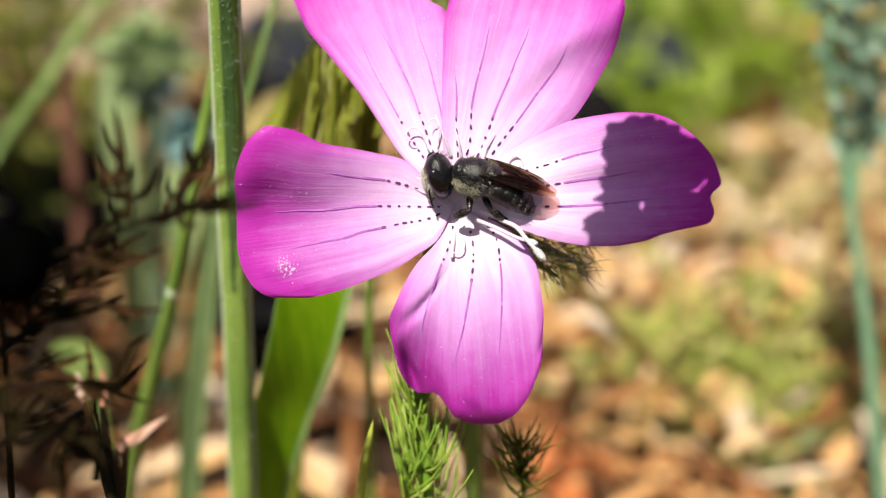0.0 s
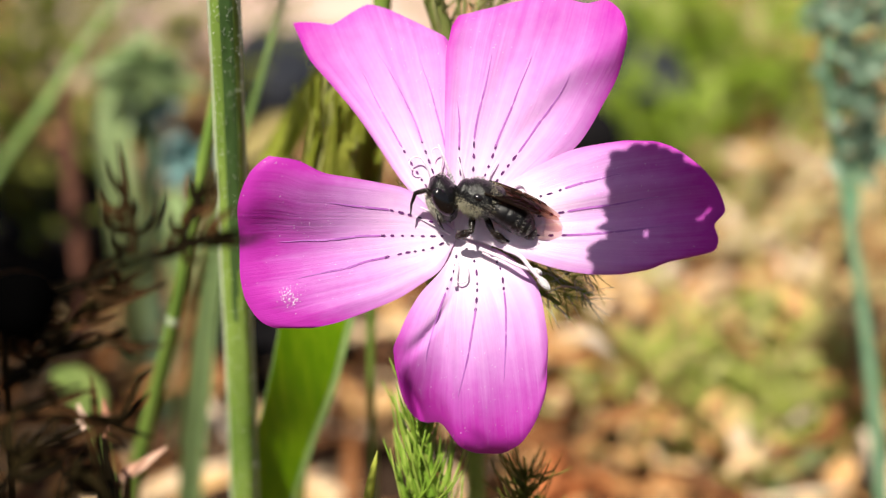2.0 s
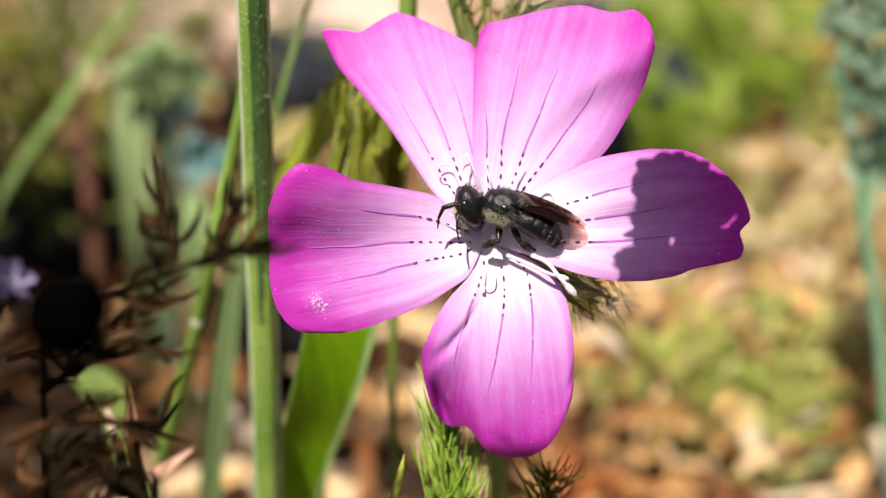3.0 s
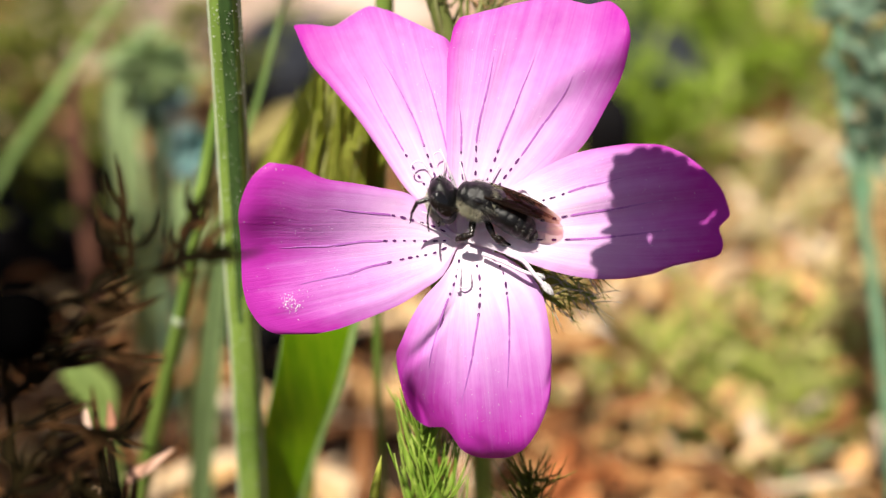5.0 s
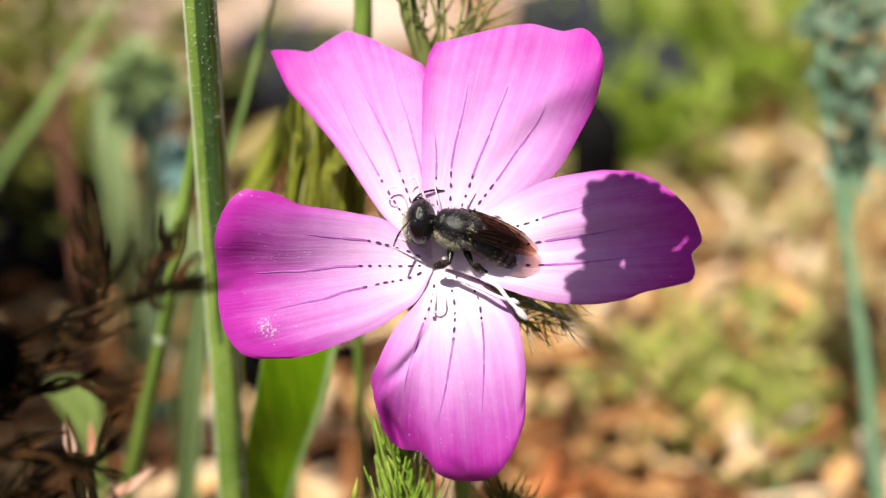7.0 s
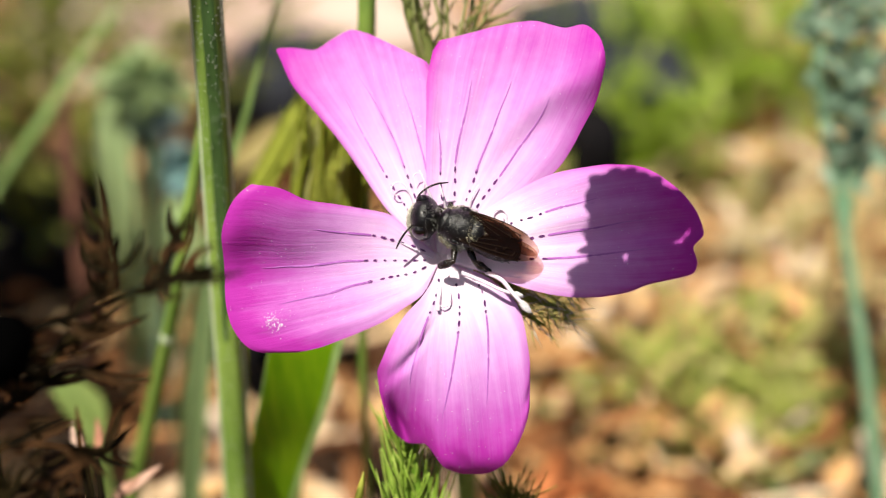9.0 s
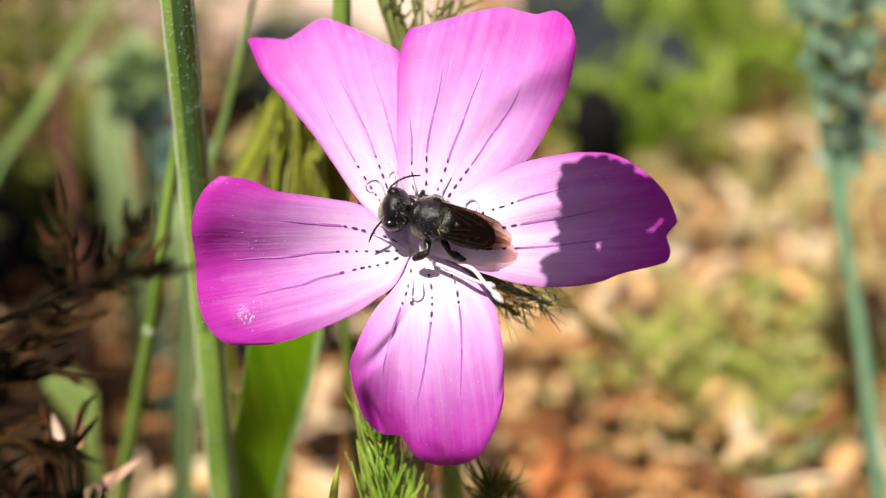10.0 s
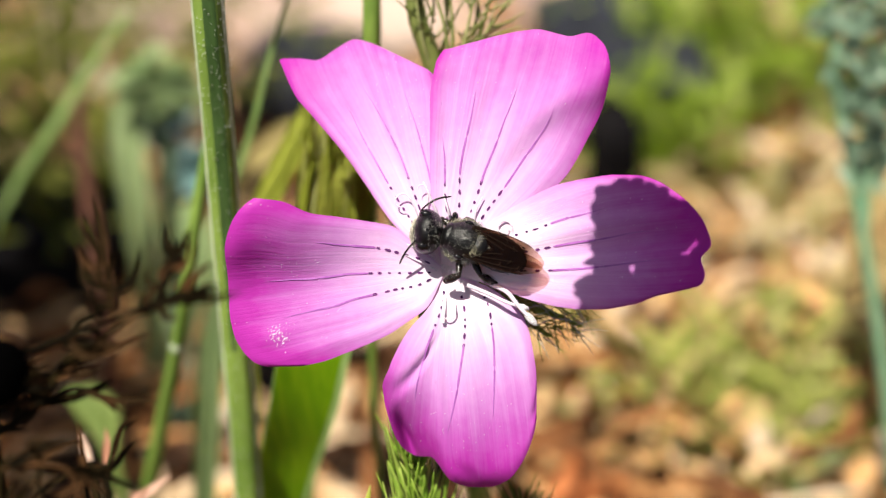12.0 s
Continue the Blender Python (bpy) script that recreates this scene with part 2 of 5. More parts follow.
SHADE_LEAF = surface("shade_leaf", [(0.0, (0.05, 0.09, 0.02)), (1.0, (0.10, 0.15, 0.04))], 200, 0.5, 0.2)
BEE_BLACK = surface("bee_cuticle", [(0.2, (0.0025, 0.0025, 0.0025)), (0.8, (0.008, 0.007, 0.007))], 1500, 0.30, 0.25, spec=0.34)
BEE_EYE = surface("bee_eye", [(0.2, (0.004, 0.004, 0.004)), (0.8, (0.010, 0.008, 0.008))], 9000, 0.12, 0.05, spec=0.5)
BEE_FUZZ = surface("bee_hair", [(0.0, (0.36, 0.32, 0.19)), (1.0, (0.70, 0.65, 0.48))], 2000, 0.7, 0.1, 0.2, "piece")
BEE_PALE = surface("bee_pale_hair", [(0.0, (0.48, 0.44, 0.33)), (1.0, (0.86, 0.82, 0.72))], 2000, 0.7, 0.1, 0.2, "piece")
BEE_GREY = surface("bee_grey_hair", [(0.0, (0.10, 0.10, 0.09)), (1.0, (0.38, 0.37, 0.33))], 2000, 0.6, 0.1, 0.1, "piece")
BEE_LEG = surface("bee_leg", [(0.2, (0.006, 0.005, 0.004)), (0.8, (0.02, 0.013, 0.010))], 5000, 0.25, 0.1, spec=0.35)
WING = wing_surface()
WING_VEIN = surface("wing_vein", [(0.2, (0.008, 0.005, 0.003)), (0.8, (0.018, 0.009, 0.006))], 5000, 0.7, 0.1, spec=0.05)


# ---- builders ----
def V(*a):
    return Vector(a[0] if len(a) == 1 else a)


def mesh_of(name, verts, faces, mats, slots=None, smooth=True, uvs=None):
    me = bpy.data.meshes.new(name)
    me.from_pydata([tuple(v) for v in verts], [], faces)
    for m in mats if isinstance(mats, (list, tuple)) else [mats]:
        me.materials.append(m)
    if slots:
        me.polygons.foreach_set("material_index", slots)
    me.polygons.foreach_set("use_smooth", [smooth] * len(faces))
    if uvs:
        layer = me.uv_layers.new(name="map")
        for loop in me.loops:
            layer.data[loop.index].uv = uvs[loop.vertex_index]
    me.update()
    return me


class Soup:
    """Collects verts and faces of one mesh."""

    def __init__(self):
        self.v, self.f, self.s, self.uv = [], [], [], []

    def add(self, verts, faces, slot=0):
        o = len(self.v)
        self.v += [tuple(p) for p in verts]
        self.f += [tuple(o + i for i in f) for f in faces]
        self.s += [slot] * len(faces)

    def mesh(self, name, mats, smooth=True):
        return mesh_of(name, self.v, self.f, mats, self.s, smooth)


def part(name, soup, mats, parent=None, label="", smooth=True):
    ob = new(name, soup.mesh(name, mats, smooth) if isinstance(soup, Soup) else soup)
    ob.parent = parent
    return tagged(ob, label)


def thing(name, m, label, category, group="", kind=""):
    ob = new(name)
    ob.empty_display_size = 0.002
    ob.matrix_world = m
    return tagged(ob, label, category, group, kind)


def spline(pts, n):
    """A smooth curve through the points, paced by their distances, so that it never loops back."""
    p = [Vector(q) for q in pts]
    h = [max(1e-7, (p[k + 1] - p[k]).length) for k in range(len(p) - 1)]
    d = [(p[k + 1] - p[k]) / h[k] for k in range(len(h))]
    m = [d[0]] + [(d[k - 1] * h[k] + d[k] * h[k - 1]) / (h[k - 1] + h[k]) for k in range(1, len(h))] + [d[-1]]
    out = []
    for i in range(n):
        x = i / (n - 1) * len(h)
        k = min(len(h) - 1, int(x))
        t = x - k
        out.append(p[k] * ((1 + 2 * t) * (1 - t) ** 2) + m[k] * (h[k] * t * (1 - t) ** 2) + p[k + 1] * (t * t * (3 - 2 * t)) + m[k + 1] * (h[k] * t * t * (t - 1)))
    return out


def frames_along(path):
    """Tangent and two normals at each point, carried along without twist."""
    path = [Vector(p) for p in path]
    out, n = [], None
    for i, p in enumerate(path):
        t = (path[min(i + 1, len(path) - 1)] - path[max(i - 1, 0)]).normalized()
        if n is None:
            n = t.cross(Vector((0.13, -0.9, 0.41))).normalized()
        n = (n - t * n.dot(t)).normalized()
        out.append((p, t, n, t.cross(n)))
    return out


def tube(s, pts, radii, sides=8, n=12, slot=0, profile=None):
    """A tapered tube along pts, closed at its ends."""
    path = spline(pts, n)
    rs = np.interp(np.linspace(0, 1, n), np.linspace(0, 1, len(radii)), radii)
    verts, faces = [], []
    for (p, t, a, b), r in zip(frames_along(path), rs):
        for k in range(sides):
            w = 2 * math.pi * k / sides
            q = r * (profile(w) if profile else 1)
            verts.append(p + (a * math.cos(w) + b * math.sin(w)) * q)
    for i in range(n - 1):
        for k in range(sides):
            faces.append((i * sides + k, i * sides + (k + 1) % sides, (i + 1) * sides + (k + 1) % sides, (i + 1) * sides + k))
    faces += [tuple(range(sides))[::-1], tuple((n - 1) * sides + k for k in range(sides))]
    s.add(verts, faces, slot)


def blade(s, pts, widths, facing=(0, -0.8, 0.6), n=14, fold=0.25, thick=0.00012, slot=0, edge_slot=None, edge=0.0):
    """A leaf blade with a keel: five strips across, a back and a front."""
    path = spline(pts, n)
    ws = np.interp(np.linspace(0, 1, n), np.linspace(0, 1, len(widths)), widths)
    cols = [-1, -0.8, -0.4, 0, 0.4, 0.8, 1] if edge_slot is None else [-1, -1 + edge, -0.4, 0, 0.4, 1 - edge, 1]
    m = len(cols)
    verts = []
    for side in (0, 1):
        for i in range(n):
            p = Vector(path[i])
            t = Vector(path[min(i + 1, n - 1)]) - Vector(path[max(i - 1, 0)])
            x = t.cross(Vector(facing)).normalized()
            z = x.cross(t).normalized()
            for c in cols:
                verts.append(p + x * c * ws[i] / 2 + z * (fold * ws[i] * (c * c - 0.5) / 2 - side * thick))
    faces, slots = [], []
    o = n * m
    for i in range(n - 1):
        for j in range(m - 1):
            q = (i * m + j, i * m + j + 1, (i + 1) * m + j + 1, (i + 1) * m + j)
            k = edge_slot if edge_slot is not None and j == 0 else slot
            faces.append(q), slots.append(k)
            faces.append(tuple(o + a for a in q)[::-1]), slots.append(k)
        for j in (0, m - 1):
            q = (i * m + j, (i + 1) * m + j, o + (i + 1) * m + j, o + i * m + j)
            faces.append(q if j else q[::-1]), slots.append(edge_slot if edge_slot is not None else slot)
    a = len(s.v)
    s.add(verts, faces)
    s.s[-len(faces):] = slots


def ball(s, c, r, seg=16, rings=10, slot=0, turn=None, bend=None):
    """An ellipsoid with radii r, its poles along x; bend shapes each point."""
    r = Vector(r)
    verts, faces = [], []
    for i in range(rings + 1):
        a = math.pi * i / rings
        for k in range(seg):
            w = 2 * math.pi * k / seg
            p = Vector((math.cos(a) * r.x, math.sin(a) * math.cos(w) * r.y, math.sin(a) * math.sin(w) * r.z))
            if bend:
                p = bend(p)
            if turn:
                p = turn @ p
            verts.append(Vector(c) + p)
    for i in range(rings):
        for k in range(seg):
            q = (i * seg + k, i * seg + (k + 1) % seg, (i + 1) * seg + (k + 1) % seg, (i + 1) * seg + k)
            faces.append(q[::-1])
    s.add(verts, faces, slot)


def rnd(a, b):
    return random.uniform(a, b)


def jitter(r):
    return Vector((rnd(-r, r), rnd(-r, r), rnd(-r, r)))


# ---- ground ----
def lie(x, y):
    return 0.006 * noise.noise((x * 9, y * 9, 0.3)) + 0.003 * noise.noise((x * 40, y * 40, 1.7)) + 0.02 * max(0.0, y - 0.35)


def build_ground():
    s = Soup()
    xs = np.concatenate([[-40, -8, -2], np.linspace(-0.5, 0.5, 120), [2, 8, 40]])
    ys = np.concatenate([[-40, -8, -2], np.linspace(-0.2, 0.8, 120), [2, 8, 40]])
    verts = [(x, y, lie(x, y) if abs(x) < 1 and -1 < y < 1 else 0.0) for y in ys for x in xs]
    w = len(xs)
    faces = [(j * w + i, j * w + i + 1, (j + 1) * w + i + 1, (j + 1) * w + i) for j in range(len(ys) - 1) for i in range(w - 1)]
    s.add(verts, faces)
    g = part("ground", s, SOIL)
    tagged(g, "brown crumbly garden soil under dry litter", "soil", kind="structure")


def build_litter():
    s = Soup()
    for i in range(12400):
        y = rnd(0.03, 0.62) if i < 8200 else rnd(0.1, 0.30)
        x = random.gauss(0.02, 0.2) * (0.5 + y) if i < 8200 else rnd(0.0, 0.2)
        if i >= 10000:
            x, y = random.gauss(0, 0.3), random.gauss(0.35, 0.28)
        z = (lie(x, y) if abs(x) < 1 and -1 < y < 1 else 0) + rnd(0.0005, 0.009 if i < 8200 else 0.014)
        a, tilt = rnd(0, 6.28), rnd(-0.5, 0.5)
        d = Vector((math.cos(a), math.sin(a), tilt * 0.6))
        if random.random() < 0.68:
            l = rnd(0.004, 0.018)
            c = Vector((x, y, z))
            blade(s, [c - d * l / 2, c + Vector((0, 0, rnd(0, 0.003))), c + d * l / 2], [rnd(0.0006, 0.002), rnd(0.0010, 0.0044), 0.0006], (rnd(-0.4, 0.4), rnd(-0.4, 0.4), 1), 4, rnd(-0.6, 0.6))
        else:
            l = rnd(0.006, 0.019)
            c = Vector((x, y, z))
            tube(s, [c - d * l / 2, c + jitter(0.002), c + d * l / 2], [rnd(0.0003, 0.0008), rnd(0.0003, 0.0006)], 4, 4)
    g = part("dry_litter", s, LITTER)
    tagged(g, "tan, orange and brown dry leaves and straw on soil", "leaf litter", kind="stuff")


def build_dry_grass():
    """Bleached and half-green grass blades that lie matted on the litter."""
    s = Soup()
    for i in range(220):
        x, y = random.gauss(0.062, 0.022), rnd(0.15, 0.30)
        c = Vector((x, y, lie(x, y) + rnd(0.006, 0.018)))
        a = random.gauss(0.9, 0.5)
        d = Vector((math.cos(a), math.sin(a), rnd(-0.15, 0.35))).normalized()
        l = rnd(0.012, 0.034)
        blade(s, [c - d * l / 2, c + jitter(0.0015) + Vector((0, 0, 0.001)), c + d * l / 2], [rnd(0.0005, 0.0011), rnd(0.0008, 0.0018), 0.0003], (rnd(-0.4, 0.4), rnd(-0.5, 0.2), 1), 5, rnd(-0.4, 0.4))
    g = part("dry_grass", s, DRY_GRASS)
    tagged(g, "matted yellow-green and straw-coloured grass blades", "dry grass", kind="stuff")


# ---- flower ----
FLOWER = pose(0.0010, 0.0815, 0.0869, 55.24, 0.04, -0.33)
US = [0, 0.12, 0.25, 0.4, 0.55, 0.7, 0.85, 1]
VS = [-1, -0.95, -0.85, -0.7, -0.5, -0.25, 0, 0.25, 0.5, 0.7, 0.85, 0.95, 1]


def smooth_interp(x, xs, ys):
    """Cubic through the stations, with slopes that don't overshoot."""
    i = max(0, min(len(xs) - 2, int(np.searchsorted(xs, x)) - 1))
    h = xs[i + 1] - xs[i]

    def slope(j):
        if j in (0, len(xs) - 1):
            k = min(j, len(xs) - 2)
            return (ys[k + 1] - ys[k]) / (xs[k + 1] - xs[k])
        a, b = (ys[j] - ys[j - 1]) / (xs[j] - xs[j - 1]), (ys[j + 1] - ys[j]) / (xs[j + 1] - xs[j])
        return 0.0 if a * b <= 0 else 2 * a * b / (a + b)

    t = (x - xs[i]) / h
    return ys[i] * (1 + 2 * t) * (1 - t) ** 2 + slope(i) * h * t * (1 - t) ** 2 + ys[i + 1] * t * t * (3 - 2 * t) + slope(i + 1) * h * t * t * (t - 1)


class PetalForm:
    """base x, y, length, angle of the axis; half widths left and right along it (mm); reach of the rim across it; relief."""

    # per-petal colour shift: own pigment, plus lit or shaded tone put into it
    def __init__(self, base, left, right, rim, rise, cup, bumps, level=0.0, lit_blush=1.0, onset=0.0, lobe_shade=0.0):
        self.base, self.left, self.right, self.rim, self.rise, self.cup, self.bumps, self.level, self.lit_blush, self.onset, self.lobe_shade = base, left, right, rim, rise, cup, bumps, level, lit_blush, onset, lobe_shade

    def at(self, u, v):
        bx, by, ln, ang = self.base
        w = v * smooth_interp(u, US, self.left if v > 0 else self.right) / 1000
        s = u * smooth_interp(v, VS, self.rim)
        c, d = math.cos(radians(ang)), math.sin(radians(ang))
        x, y = bx + c * s * ln - d * w, by + d * s * ln + c * w
        h = -0.4 * (1 - min(1, s / 0.22)) ** 2
        h += self.rise[0] * s + self.rise[1] * s * s + self.rise[2] * v * s * s + self.cup * v * v * min(1, s * 1.6)
        for u0, v0, ang2, lu, lv, amp in self.bumps:
            ca, sa = math.cos(radians(ang2)), math.sin(radians(ang2))
            du, dv = (s - u0), (v - v0) * 0.38
            e, g = du * ca + dv * sa, -du * sa + dv * ca
            h += amp * math.exp(-(e / lu) ** 2 - (g / lv) ** 2)
        h -= 0.24 * max(0.0, (abs(v) - 0.86) / 0.14) ** 2 * min(1, s * 2) + 0.2 * max(0.0, (u - 0.93) / 0.07) ** 2
        h += 0.06 * noise.noise((x * 600, y * 600, ang)) + self.level
        return Vector((x, y, h / 1000)), s

    def mesh(self):
        nu, nv = 46, 46
        verts, uvs, faces = [], [], []
        for i in range(nu + 1):
            for j in range(nv + 1):
                u = (i / nu) ** 0.9
                v = math.sin((j / nv - 0.5) * math.pi)
                v = 0.55 * v + 0.45 * (2 * j / nv - 1)
                p, s = self.at(u, v)
                # the last term deepens one lobe: its fold's shade is in the colour
                verts.append(p), uvs.append((s * self.lit_blush - self.onset + self.lobe_shade * s / (1 + math.exp((v + 0.42) * 9)), v))
        m = nv + 1
        for i in range(nu):
            for j in range(nv):
                faces.append((i * m + j, i * m + j + 1, (i + 1) * m + j + 1, (i + 1) * m + j)[::-1])
        k = len(verts)
        verts += [v - Vector((0, 0, 0.00007)) for v in verts]
        uvs += uvs
        faces += [tuple(k + a for a in f)[::-1] for f in faces]
        ring = [j for j in range(m)] + [i * m + nv for i in range(1, nu + 1)] + [nu * m + j for j in range(nv - 1, -1, -1)] + [i * m for i in range(nu - 1, 0, -1)]
        e, m2 = len(verts), len(ring)
        verts += [verts[a] for a in ring] + [verts[k + a] for a in ring]
        uvs += [uvs[a] for a in ring] * 2
        faces += [(e + i, e + (i + 1) % m2, e + m2 + (i + 1) % m2, e + m2 + i) for i in range(m2)]
        return mesh_of("petal", verts, faces, PETAL, None, True, uvs)


FORMS = {
    "ul": PetalForm((-0.00039, 0.00052, 0.01852, 111.3),
                    [0.45, 1.5, 2.47, 3.12, 3.83, 4.81, 5.76, 5.94], [0.45, 0.81, 1.41, 2.14, 2.92, 3.8, 4.63, 5.09],
                    [0.74, 0.778, 0.812, 0.862, 0.927, 1.002, 1.045, 1.033, 1.018, 1.05, 1.071, 1.083, 1.085],
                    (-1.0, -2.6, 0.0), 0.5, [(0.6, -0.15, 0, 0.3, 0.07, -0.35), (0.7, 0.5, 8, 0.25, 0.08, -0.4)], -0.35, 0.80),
    "ur": PetalForm((-0.00000, 0.00052, 0.01864, 72.2),
                    [0.45, 1.38, 2.29, 3.08, 3.81, 4.45, 5.09, 5.34], [0.45, 2.19, 3.6, 5.55, 6.91, 7.47, 7.86, 7.61],
                    [0.93, 0.975, 1.036, 1.066, 1.034, 1.036, 1.004, 0.969, 0.928, 0.895, 0.868, 0.851, 0.8],
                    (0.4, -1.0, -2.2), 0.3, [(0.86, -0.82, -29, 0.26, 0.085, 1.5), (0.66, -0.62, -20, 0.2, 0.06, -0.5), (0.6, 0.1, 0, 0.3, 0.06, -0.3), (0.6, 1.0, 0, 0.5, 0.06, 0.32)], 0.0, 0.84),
    "r": PetalForm((0.00043, 0.00030, 0.01911, 4.4),
                    [0.45, 1.76, 3.2, 4.17, 4.99, 5.57, 5.77, 5.86], [0.45, 0.97, 1.65, 2.48, 3.2, 3.73, 4.04, 4.15],
                    [0.6, 0.703, 0.77, 0.955, 0.972, 0.962, 1.008, 0.991, 0.948, 0.891, 0.834, 0.766, 0.66],
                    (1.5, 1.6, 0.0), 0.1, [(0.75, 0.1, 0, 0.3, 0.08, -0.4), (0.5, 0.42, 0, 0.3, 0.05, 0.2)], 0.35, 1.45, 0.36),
    "b": PetalForm((0.00013, -0.00035, 0.01665, -85.1),
                    [0.45, 2.93, 4.33, 5.36, 5.71, 5.83, 5.9, 5.83], [0.45, 0.93, 1.89, 3.42, 4.47, 5.25, 5.88, 5.88],
                    [0.56, 0.695, 0.79, 0.84, 0.835, 0.95, 0.997, 1.004, 0.968, 0.892, 0.798, 0.701, 0.55],
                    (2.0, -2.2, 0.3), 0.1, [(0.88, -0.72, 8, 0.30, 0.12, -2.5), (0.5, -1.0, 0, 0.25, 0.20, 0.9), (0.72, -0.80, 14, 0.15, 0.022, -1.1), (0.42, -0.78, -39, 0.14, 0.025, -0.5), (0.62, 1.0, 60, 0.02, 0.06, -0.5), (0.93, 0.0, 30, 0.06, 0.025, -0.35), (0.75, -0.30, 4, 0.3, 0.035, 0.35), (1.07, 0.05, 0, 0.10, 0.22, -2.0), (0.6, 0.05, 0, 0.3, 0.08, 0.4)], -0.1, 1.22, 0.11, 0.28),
    "l": PetalForm((-0.00039, 0.00000, 0.01640, -174.3),
                    [0.45, 2.55, 3.4, 4.27, 4.82, 5.3, 5.71, 5.91], [0.45, 2.18, 3.91, 4.56, 5.11, 5.62, 6.74, 7.23],
                    [0.8, 0.839, 0.891, 0.937, 0.974, 0.989, 1.003, 1.01, 1.001, 0.973, 0.933, 0.872, 0.7],
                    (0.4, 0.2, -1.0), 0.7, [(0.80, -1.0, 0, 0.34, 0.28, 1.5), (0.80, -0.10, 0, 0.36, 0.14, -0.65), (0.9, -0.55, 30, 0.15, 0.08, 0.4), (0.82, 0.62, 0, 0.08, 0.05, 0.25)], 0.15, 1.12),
}


def guide_line(form, stations, dots, parent):
    """A nectar guide: dark dashes near the throat, then a thin continuous line that fades out."""
    s = Soup()
    su, sv = [a for a, _ in stations], [c for _, c in stations]
    end = su[-1]

    def ribbon(u0, u1, width0, width1, slot, n):
        verts, faces = [], []
        for i in range(n + 1):
            t = i / n
            u = u0 + (u1 - u0) * t
            v = smooth_interp(u, su, sv) + 0.012 * noise.noise((u * 9, sv[0] * 7, 2))
            p, _ = form.at(u, v)
            q, _ = form.at(u + 0.01, v)
            d = (q - p).normalized()
            x = d.cross(Vector((0, 0, 1))).normalized()
            w = (width0 + (width1 - width0) * t) * (1 if 0 < i < n else 0.25) / 2000
            for k in (-1, 1):
                verts.append(p + x * w * k + Vector((0, 0, 0.00005)))
        for i in range(n):
            faces.append((2 * i, 2 * i + 1, 2 * i + 3, 2 * i + 2))
        s.add(verts, faces, slot)

    u = max(0.05, su[0] - 0.08)
    while u < dots:
        l = rnd(0.012, 0.032)
        ribbon(u, u + l, rnd(0.12, 0.24), rnd(0.10, 0.20), 0, 4)
        u += l + rnd(0.012, 0.034)
    ribbon(dots, dots + (end - dots) * 0.6, 0.15, 0.16, 1, 16)
    ribbon(dots + (end - dots) * 0.6, min(0.93, end + 0.10), 0.16, 0.01, 1, 14)
    part("nectar_guide", s, [VEIN, VEIN_PALE], parent, "dark purple dotted line")


